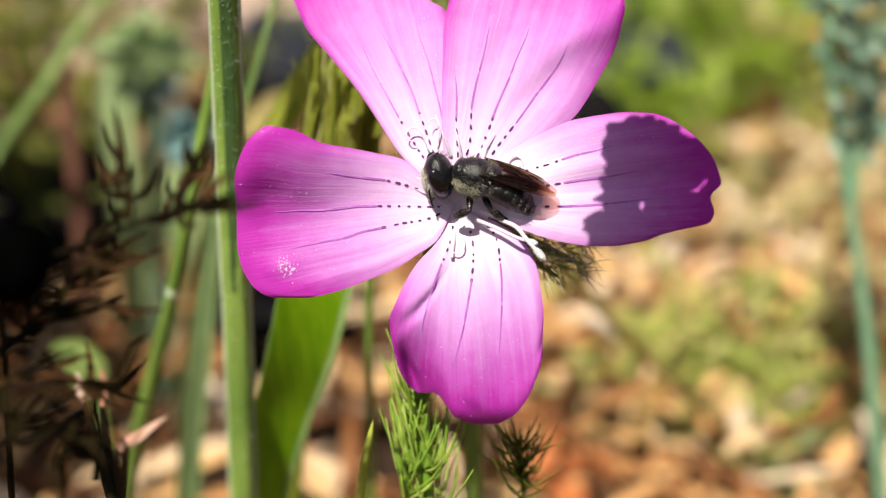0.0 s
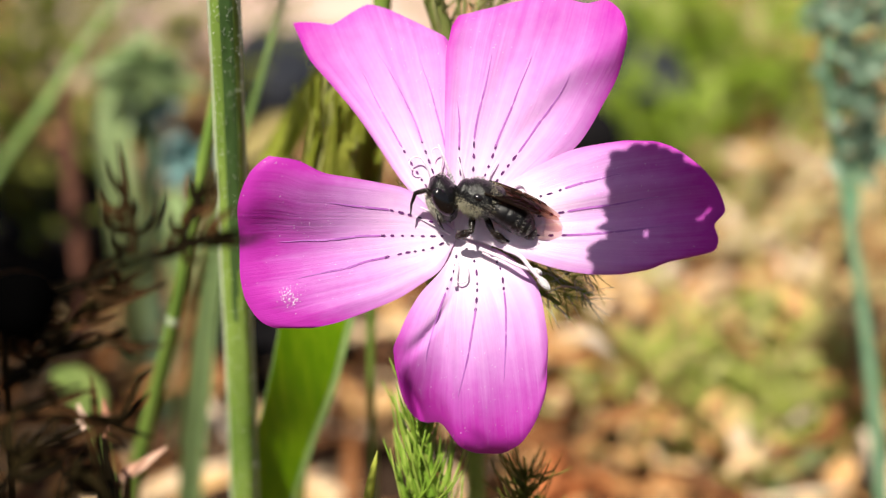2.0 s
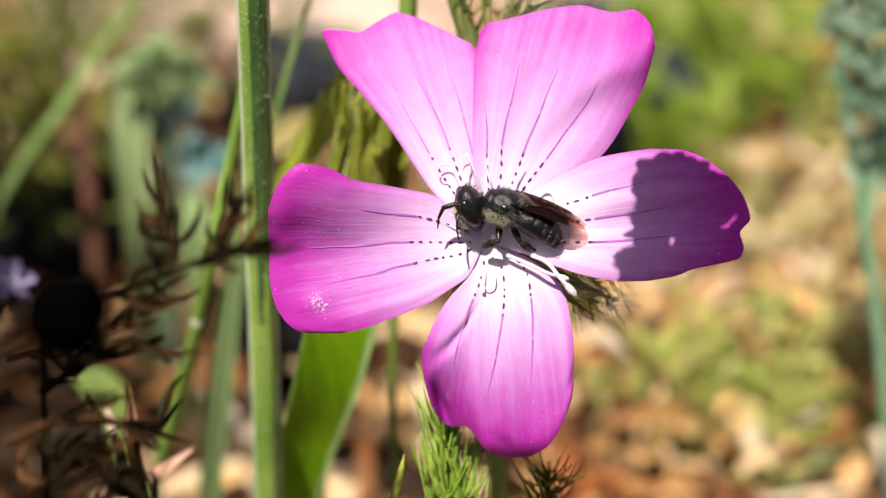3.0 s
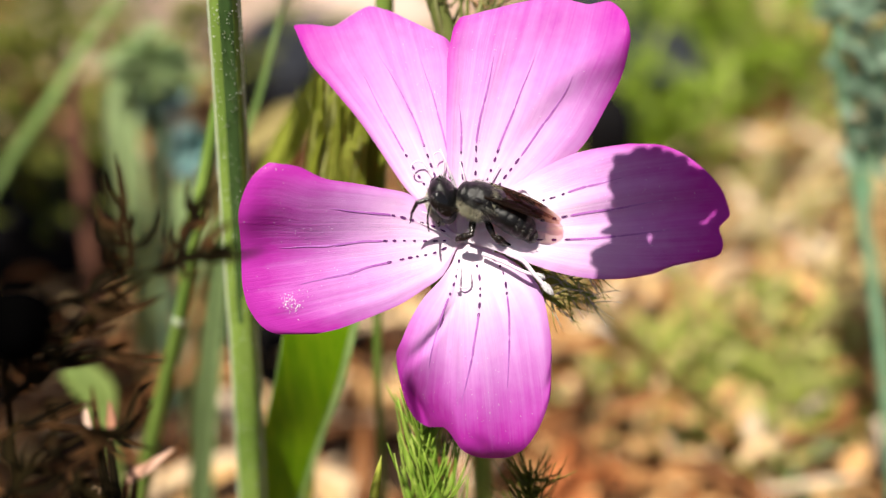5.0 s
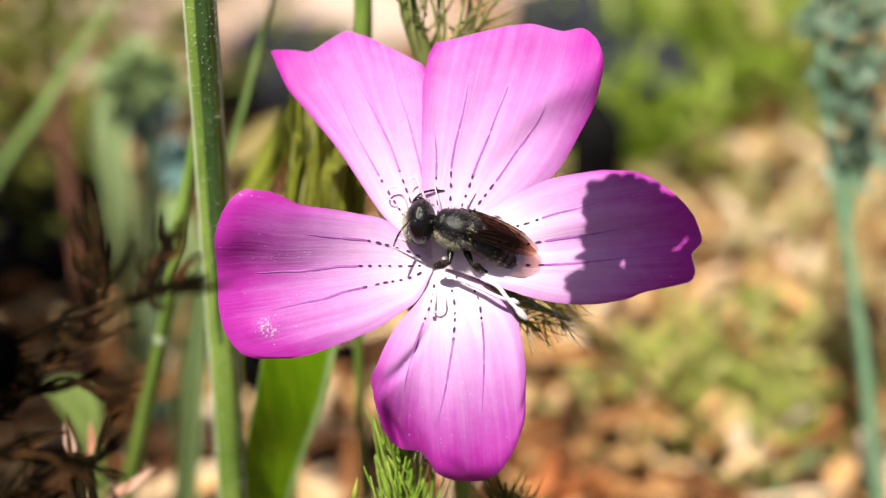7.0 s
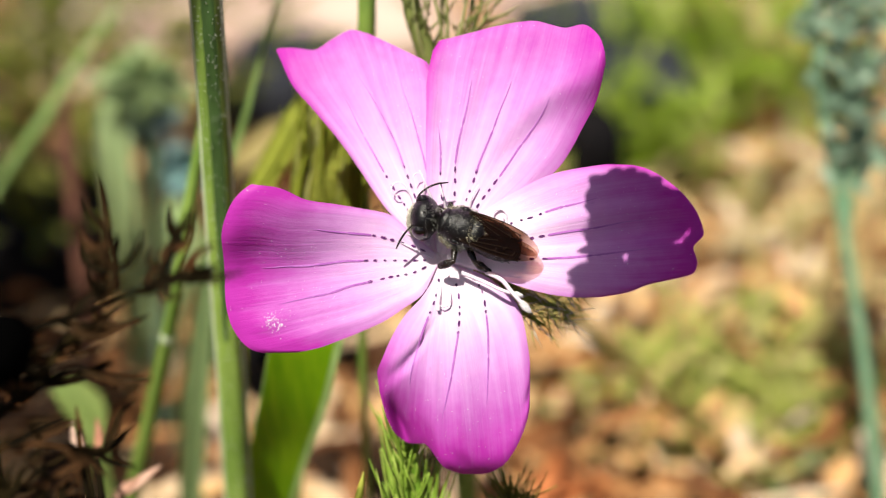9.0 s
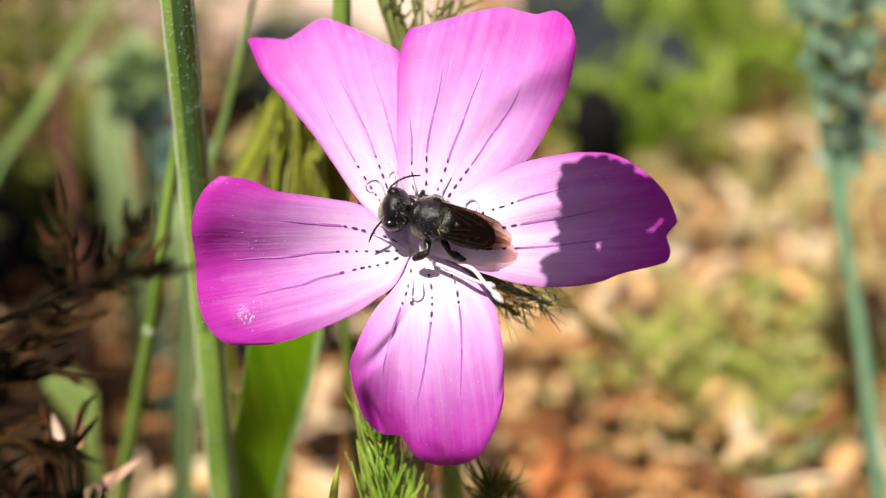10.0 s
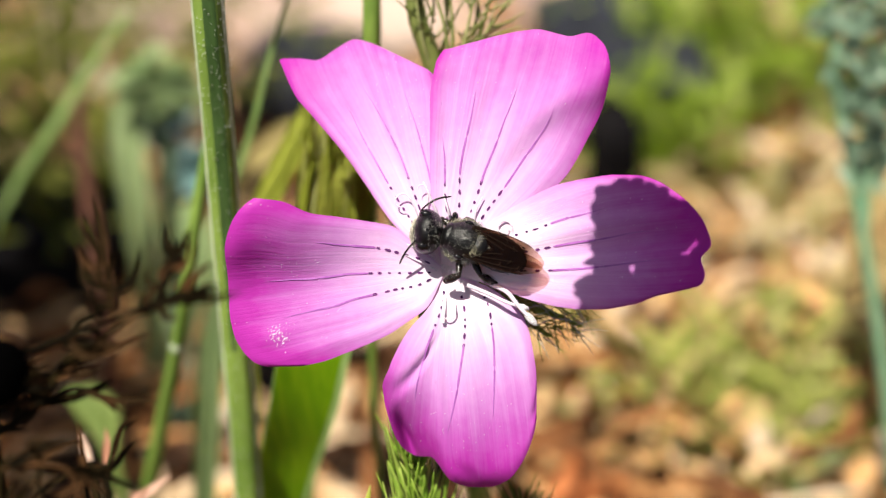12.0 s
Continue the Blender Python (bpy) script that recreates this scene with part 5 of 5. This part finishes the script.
def build_swaying_leaf():
    """An unseen strap leaf added high over the tall stem; it sways in and out of the sun's way."""
    o = thing("strap_leaf", SWAY_FOOT, "unseen narrow strap leaf added to shade the tall stem", "leaf")
    inv = o.matrix_world.inverted()
    lift = SUN * 0.09
    s = Soup()
    pts = [inv @ (V(q) + lift) for q in ((-0.0182, 0.0934, 0.0840), (-0.0179, 0.0953, 0.0935), (-0.0177, 0.0965, 0.1005), (-0.0176, 0.0997, 0.1113))]
    blade(s, pts + [Vector((0.02, 0.02, 0.16)), Vector((0, 0, -0.004))], [0.0006, 0.0036, 0.0044, 0.0044, 0.003, 0.002], SUN, 40, 0.2)
    part("leaf_blade", s, SHADE_LEAF, o)
    return o


SWAY_FOOT = pose(-0.21, 0.06, 0.0)
SWAY = [(0.0, 3.0), (8.0, 3.0), (8.6, 0.1), (8.95, 0.0), (9.1, 2.4), (9.35, 2.4), (9.5, 0.9), (9.6, 0.0), (9.7, 1.8), (9.8, 1.2), (9.9, 0.8), (10.05, 2.6), (10.6, 2.4), (10.8, 1.6), (11.0, 2.4), (11.7, 2.2), (12.0, 1.5)]


# ---- bee ----
MM = 0.00108


def mm(*pts):
    return [Vector(p) * MM for p in pts]


def hair_tuft(s, c, r, count, length, way, spread=0.6, thick=0.035, slot=0):
    """Short hairs on an ellipsoid patch, leaning along way."""
    for i in range(count):
        d = (Vector(way) + jitter(spread)).normalized()
        n = Vector((d.x * r[0], d.y * r[1], d.z * r[2]))
        p = (Vector(c) + n) * MM
        e = p + (d + Vector((-0.35, 0, 0)) + jitter(0.3)).normalized() * length * rnd(0.5, 1.2) * MM
        tube(s, [p, (p + e) / 2 + jitter(0.00004), e], [thick * MM, thick * 0.3 * MM], 3, 3, slot)


def build_bee():
    bee = thing("bee", FLOWER @ pose(0.0012, 0.0029, 0.0017, 0, 0, 142), "small black solitary bee with pale hair on a flower", "bee")
    s = Soup()
    ball(s, (0, 0, 0), Vector((1.7, 1.36, 1.32)) * MM, 28, 18)
    ball(s, (-0.00105, 0, 0.0009), Vector((0.62, 0.85, 0.42)) * MM, 18, 12)
    ball(s, (0.00135, 0, 0.0001), Vector((0.55, 1.0, 0.85)) * MM, 18, 10)
    th = part("thorax", s, BEE_BLACK, bee, "black thorax")
    s = Soup()
    hair_tuft(s, (0, 0, 0), (1.75, 1.42, 1.3), 420, 0.34, (-1.0, 0, 0.6), 0.8, 0.013, 0)
    hair_tuft(s, (0, 0, 0), (1.7, 1.42, 1.3), 160, 0.2, (0.2, 0, 1.0), 0.6, 0.012, 1)
    for y in (1, -1):
        hair_tuft(s, (0, 0, 0), (1.7, 1.4, 1.3), 620, 0.34, (0.35, y * 0.95, -0.6), 0.6, 0.012, 0)
        hair_tuft(s, (0, 0, 0), (1.7, 1.4, 1.3), 500, 0.26, (0.1, y * 0.95, -0.3), 0.8, 0.012, 1)
    tagged(part("thorax_hair", s, [BEE_FUZZ, BEE_GREY], th, "buff and grey hair"), kind="stuff")
    for y in (1, -1):
        s = Soup()
        ball(s, Vector((0.15, y * 1.24, 0.50)) * MM, Vector((0.34, 0.2, 0.24)) * MM, 14, 8)
        part("tegula", s, BEE_EYE, bee, "glossy black wing base")
    # head with eyes, ocelli and mouthparts
    s = Soup()
    ball(s, Vector((0.80, 0, -0.4)) * MM, Vector((0.98, 1.58, 1.75)) * MM, 26, 18, 0, None, lambda p: Vector((p.x * (1.1 if p.z > 0 else 0.95), p.y * (1 - 0.12 * max(0, -p.z) / 0.0012), p.z)))
    ball(s, Vector((-0.02, 0, -0.1)) * MM, Vector((0.4, 0.5, 0.5)) * MM, 12, 8)
    head = part("head", s, BEE_BLACK, bee, "black head with pale face hair")
    head.location = Vector((1.95, 0, -0.2)) * MM
    for y in (1, -1):
        s = Soup()
        ball(s, Vector((0.86, y * 1.08, -0.2)) * MM, Vector((0.66, 0.52, 1.22)) * MM, 20, 14, 0, Euler((0, 0.25, y * 0.15)).to_matrix())
        part("compound_eye", s, BEE_EYE, head, "glossy black eye")
    for p in ((0.82, 0, 1.32), (0.65, 0.26, 1.30), (0.65, -0.26, 1.30)):
        s = Soup()
        ball(s, Vector(p) * MM, [0.10 * MM] * 3, 10, 6)
        part("ocellus", s, BEE_EYE, head)
    s = Soup()
    hair_tuft(s, (0.80, 0, -0.4), (1.0, 1.2, 1.7), 1900, 0.32, (1.1, 0, -0.3), 0.72, 0.018)
    hair_tuft(s, (0.80, 0, -0.4), (1.0, 1.3, 1.7), 700, 0.34, (0.9, 0.55, -0.2), 0.4, 0.018)
    hair_tuft(s, (0.6, 0, -0.1), (0.9, 1.5, 1.4), 90, 0.25, (-0.3, 0, 1), 0.6, 0.018, 1)
    tagged(part("face_hair", s, [BEE_PALE, BEE_GREY], head, "pale cream face hair"), kind="stuff")
    for y in (1, -1):
        s = Soup()
        tube(s, mm((1.25, y * 0.7, -1.1), (1.55, y * 0.65, -1.6), (1.65, y * 0.3, -2.0), (1.55, 0.0, -2.15)), [0.22 * MM, 0.2 * MM, 0.14 * MM, 0.05 * MM], 8, 12)
        part("mandible", s, BEE_LEG, head, "dark curved mandible")
    s = Soup()
    tube(s, mm((1.1, 0, -1.0), (1.1, 0, -1.7), (0.9, 0, -2.3)), [0.16 * MM, 0.1 * MM, 0.05 * MM], 8, 10)
    part("proboscis", s, BEE_LEG, head, "short dark tongue")
    for y, pts in ((1, ((0, 0, 0), (0.35, 0.6, 0.35), (0.75, 1.2, 0.2), (1.0, 1.7, -0.1), (1.15, 2.1, -0.4))), (-1, ((0, 0, 0), (0.1, -0.9, 0.5), (-0.5, -1.6, 0.7), (-1.2, -2.0, 0.7), (-1.9, -2.2, 0.6)))):
        s = Soup()
        tube(s, mm(*pts), [0.06 * MM, 0.06 * MM, 0.075 * MM, 0.075 * MM, 0.045 * MM], 8, 26, 0, lambda w: 1.0)
        a = part("antenna", s, BEE_LEG, head, "thin black elbowed antenna")
        a.location = Vector((1.35, y * 0.35, 0.1)) * MM
    # abdomen of six overlapping rings
    for k in range(6):
        t = k / 5
        x, z = -1.4 - 0.5 * k, -0.15 - 0.75 * t * t
        r = (1.12, 1.24, 1.28, 1.22, 1.02, 0.70)[k]
        s = Soup()
        ball(s, Vector((x, 0, z)) * MM, Vector(((1.2, 1.2, 1.2, 1.1, 0.95, 0.8)[k], r, r * 0.84)) * MM, 28, 14, 0, Euler((0, -0.12 * k, 0)).to_matrix())
        seg = part("abdomen_ring", s, BEE_BLACK, bee, "glossy black abdominal ring")
        s = Soup()
        for i in range(36):
            w = random.choice((rnd(-0.6, 0.75), rnd(math.pi - 0.75, math.pi + 0.6)))
            p = Vector((x - 0.45, math.cos(w) * r * 0.93, z + math.sin(w) * r * 0.79)) * MM
            e = p + Vector((-0.24, math.cos(w) * 0.04, math.sin(w) * 0.04)) * MM * rnd(0.6, 1.1)
            tube(s, [p, (p + e) / 2 + Vector((0, 0, 0.00003)), e], [0.010 * MM, 0.004 * MM], 3, 3)
        tagged(part("hair_band", s, BEE_GREY, seg, "thin pale hair band"), kind="stuff")
    # wings folded over the back
    for y, lift in ((1, 0.0), (-1, 0.12)):
        for hind in (0, 1):
            s = Soup()
            ln, wd = (5.5, 1.6) if not hind else (4.2, 1.45)
            n, m = 32, 10
            verts, faces = [], []
            for i in range(n + 1):
                u = math.sin(i / n * math.pi / 2)
                for j in range(m + 1):
                    v = j / m
                    half = wd * (0.16 + 0.84 * math.sin(min(1, u * 1.12) * math.pi * 0.62)) * math.sqrt(max(0.0, 1 - max(0, (u - 0.66) / 0.34) ** 2))
                    x = -0.1 - ln * u + 0.25 * (v - 0.5) * u * min(1, half)
                    yy = y * (0.98 - 0.94 * u + half * (0.5 - v) * 0.95)
                    z = 0.98 + lift - hind * 0.08 + 0.42 * u - 0.62 * u * u - 0.10 * abs(yy) + 0.02 * math.sin(9 * v + 3 * u)
                    verts.append(Vector((x, yy, z)) * MM)
            for i in range(n):
                for j in range(m):
                    faces.append((i * (m + 1) + j, i * (m + 1) + j + 1, (i + 1) * (m + 1) + j + 1, (i + 1) * (m + 1) + j))
            s.add(verts, faces)
            w = part("hind_wing" if hind else "fore_wing", s, WING, bee, "smoky brown translucent wing")
            if not hind:
                up = Vector((0, 0, 0.03 * MM))
                courses = [[verts[k * (m + 1) + round(v0 + (v1 - v0) * k / n)] + up for k in range(0, int(n * u1) + 1, 2)] for v0, v1, u1 in ((0, 0, 0.6), (2, 3, 0.52), (5, 6, 0.45), (8, 9, 0.36))]
                courses += [[verts[(a + min(1, c)) * (m + 1) + j + c] + up for c in range(3)] for a, j in ((9, 2), (12, 4), (15, 2))]
                for course in courses:
                    s = Soup()
                    tube(s, course, [0.045 * MM, 0.03 * MM], 4, 20 if len(course) > 3 else 6)
                    part("wing_vein", s, WING_VEIN, w, "dark brown vein")
    # legs: thigh, shin, foot; those on the near side stay on the flower as the body rolls, one fore leg is raised to the face
    for y in (1, -1):
        for name, pts in (("fore_leg", ((0, 0, 0), (1.2, 0.9, -0.1), (2.1, 1.2, 0.6), (2.75, 1.45, 0.1), (2.85, 1.4, -0.8), (2.7, 1.35, -1.6)) if y > 0 else ((0, 0, 0), (0.8, 0.55, -0.1), (1.1, 0.5, -0.9), (1.7, 0.3, -1.4))),
                          ("middle_leg", ((0.1, 1.0, -0.7), (-0.28, 2.40, -0.1), (0.42, 2.95, -0.8), (0.10, 2.80, -1.35))),
                          ("hind_leg", ((-0.8, 0.9, -0.8), (-1.75, 1.85, -0.6), (-2.6, 1.95, -1.2), (-3.4, 1.8, -1.5)))):
            q = [(a, b, c) if y > 0 else (a, -b * 0.55, c - 0.2) for a, b, c in pts]
            s = Soup()
            girth = ((0.16, 0.27, 0.17), (0.17, 0.32, 0.24), (0.16, 0.12, 0.07))
            if len(q) > 4:
                girth = ((0.16, 0.24, 0.17), (0.17, 0.20, 0.17), (0.17, 0.19, 0.16), (0.15, 0.13, 0.10), (0.09, 0.07, 0.04))
            for i, (r0, r1, r2) in enumerate(girth):
                mid = tuple((a + b) / 2 for a, b in zip(q[i], q[i + 1]))
                tube(s, mm(q[i], mid, q[i + 1]), [r0 * MM, r1 * MM, r2 * MM], 10, 10)
                ball(s, Vector(q[i + 1]) * MM, [r2 * 1.02 * MM] * 3, 8, 6)
            leg = part(name, s, BEE_LEG, bee, "dark jointed leg")
            if name == "fore_leg":
                leg.location = Vector((1.2, y * 0.8, -0.9)) * MM
            s = Soup()
            for i in range(70 if y > 0 else 8):
                k = random.choice((0, 1, 1))
                t = rnd(0, 1)
                p = (Vector(q[k]) * (1 - t) + Vector(q[k + 1]) * t) * MM
                e = p + jitter(1).normalized() * 0.42 * MM
                tube(s, [p, (p + e) / 2, e], [0.016 * MM, 0.005 * MM], 3, 3)
            tagged(part("leg_hair", s, BEE_GREY, leg, "sparse pale hair"), kind="stuff")
    return bee


# seconds; shift x, y (mm); heading, roll, pitch of the body; turn and nod of the head; droop of the antennae
BEE_ROWS = [
    (0.0, 0.35, -0.7, 161, 55, 0, 24, 6, 60), (0.5, 0.35, -0.3, 158, 60, 0, 33, 8, 75), (1.0, 0.25, -0.1, 157, 62, 0, 36, 8, 75),
    (1.5, 0.70, -0.3, 157, 62, 0, 30, 8, 70), (2.0, 0.35, -0.1, 158, 63, 0, 32, 8, 65), (2.5, 0.35, -0.4, 158, 62, 0, 32, 8, 28),
    (3.0, 0.25, -0.3, 159, 62, 0, 32, 8, 28), (3.5, 0.30, -0.2, 158, 62, 0, 30, 8, 28), (4.4, 0.25, -0.1, 158, 62, 0, 30, 8, 28),
    (5.5, 0.20, 0.1, 157, 62, 0, 28, 6, 28), (6.0, 0.45, -0.2, 156, 58, 0, 23, 4, 45), (6.5, 0.42, 0.22, 151, 52, 0, 18, 2, 20),
    (7.0, 0.5, -0.1, 157, 45, 0, 18, 0, 5), (8.0, 0.35, -0.2, 156, 25, 0, 14, 0, 0), (9.0, 0.4, -0.5, 158, 14, 0, 14, 0, 0),
    (9.5, 0.4, -0.35, 161, 8, 0, 12, 0, -5), (10.0, 0.48, -0.55, 161, 8, 0, 12, 0, 5), (10.5, 0.5, -0.45, 161, 8, 0, 13, 0, 0),
    (11.0, 0.4, -0.4, 161, 8, 0, 14, 0, 5), (11.5, 0.15, -0.65, 160, 8, 0, 12, 0, -4), (12.0, 0.35, -0.6, 160, 8, 0, 12, 0, 0),
]


# seconds; how far the fore leg is raised to the face
FORE_LEG = [(0.0, 0.0), (1.1, 0.0), (1.3, 0.35), (1.5, 0.6), (1.8, 0.7), (2.2, 0.9), (2.5, 1.0), (3.0, 0.92), (3.5, 1.0), (4.2, 0.9), (4.8, 1.0), (5.5, 1.0), (5.9, 1.15), (6.2, 0.8), (6.32, 0.4), (6.45, 0.0), (12.0, 0.0)]


def bee_rows():
    body, heads, left, right = [], [], [], []
    for t, dx, dy, heading, roll, pitch, turn, nod, droop in BEE_ROWS:
        body.append((t, FLOWER @ pose(0.0012 + dx * 0.001, 0.0029 + dy * 0.001, 0.0017) @ pose(0, 0, 0, 0, 0, heading) @ pose(0, 0, 0, roll, pitch, 0)))
        axis = Vector((0, math.sin(radians(roll)), math.cos(radians(roll))))
        heads.append((t, pose(1.95 * MM, 0, -0.2 * MM) @ Matrix.Rotation(radians(turn), 4, axis) @ pose(0, 0, 0, 0, nod, 0)))
        left.append((t, pose(1.35 * MM, 0.35 * MM, 0.1 * MM, -droop, droop * 0.4, 0)))
        right.append((t, pose(1.35 * MM, -0.35 * MM, 0.1 * MM, droop, 0, -droop * 0.6)))
    head = next(o for o in BEE.children if o.name.startswith("head"))
    a, b = [o for o in head.children if o.name.startswith("antenna")]
    limbs = {n: next(o for o in BEE.children if o.name.startswith(n)) for n in ("fore_leg", "middle_leg", "hind_leg")}
    stand = [(r[0], pose(0, 0, 0, 8 - r[4], 0, 0)) for r in BEE_ROWS]
    raised = [(t, pose(1.2 * MM, 0.8 * MM, -0.9 * MM, 0, 25 * (1 - k), -115 * (1 - k))) for t, k in FORE_LEG]
    return ((BEE, body), (head, heads), (a, left), (b, right), (limbs["fore_leg"], raised), (limbs["middle_leg"], stand), (limbs["hind_leg"], stand))


# ---- build ----
build_ground()
build_litter()
build_dry_grass()
build_stones()
build_flower()
build_tall_stem()
build_broad_leaf()
build_near_plants()
build_dark_herb()
build_back_plants()
build_shading_sprigs()
STRAP = build_swaying_leaf()
BEE = build_bee()


def motions():
    for ob, rows in bee_rows():
        walk(ob, rows)
    walk(STRAP, [(t, SWAY_FOOT @ pose(0, 0, 0, 0, 0, a)) for t, a in SWAY])


motions()
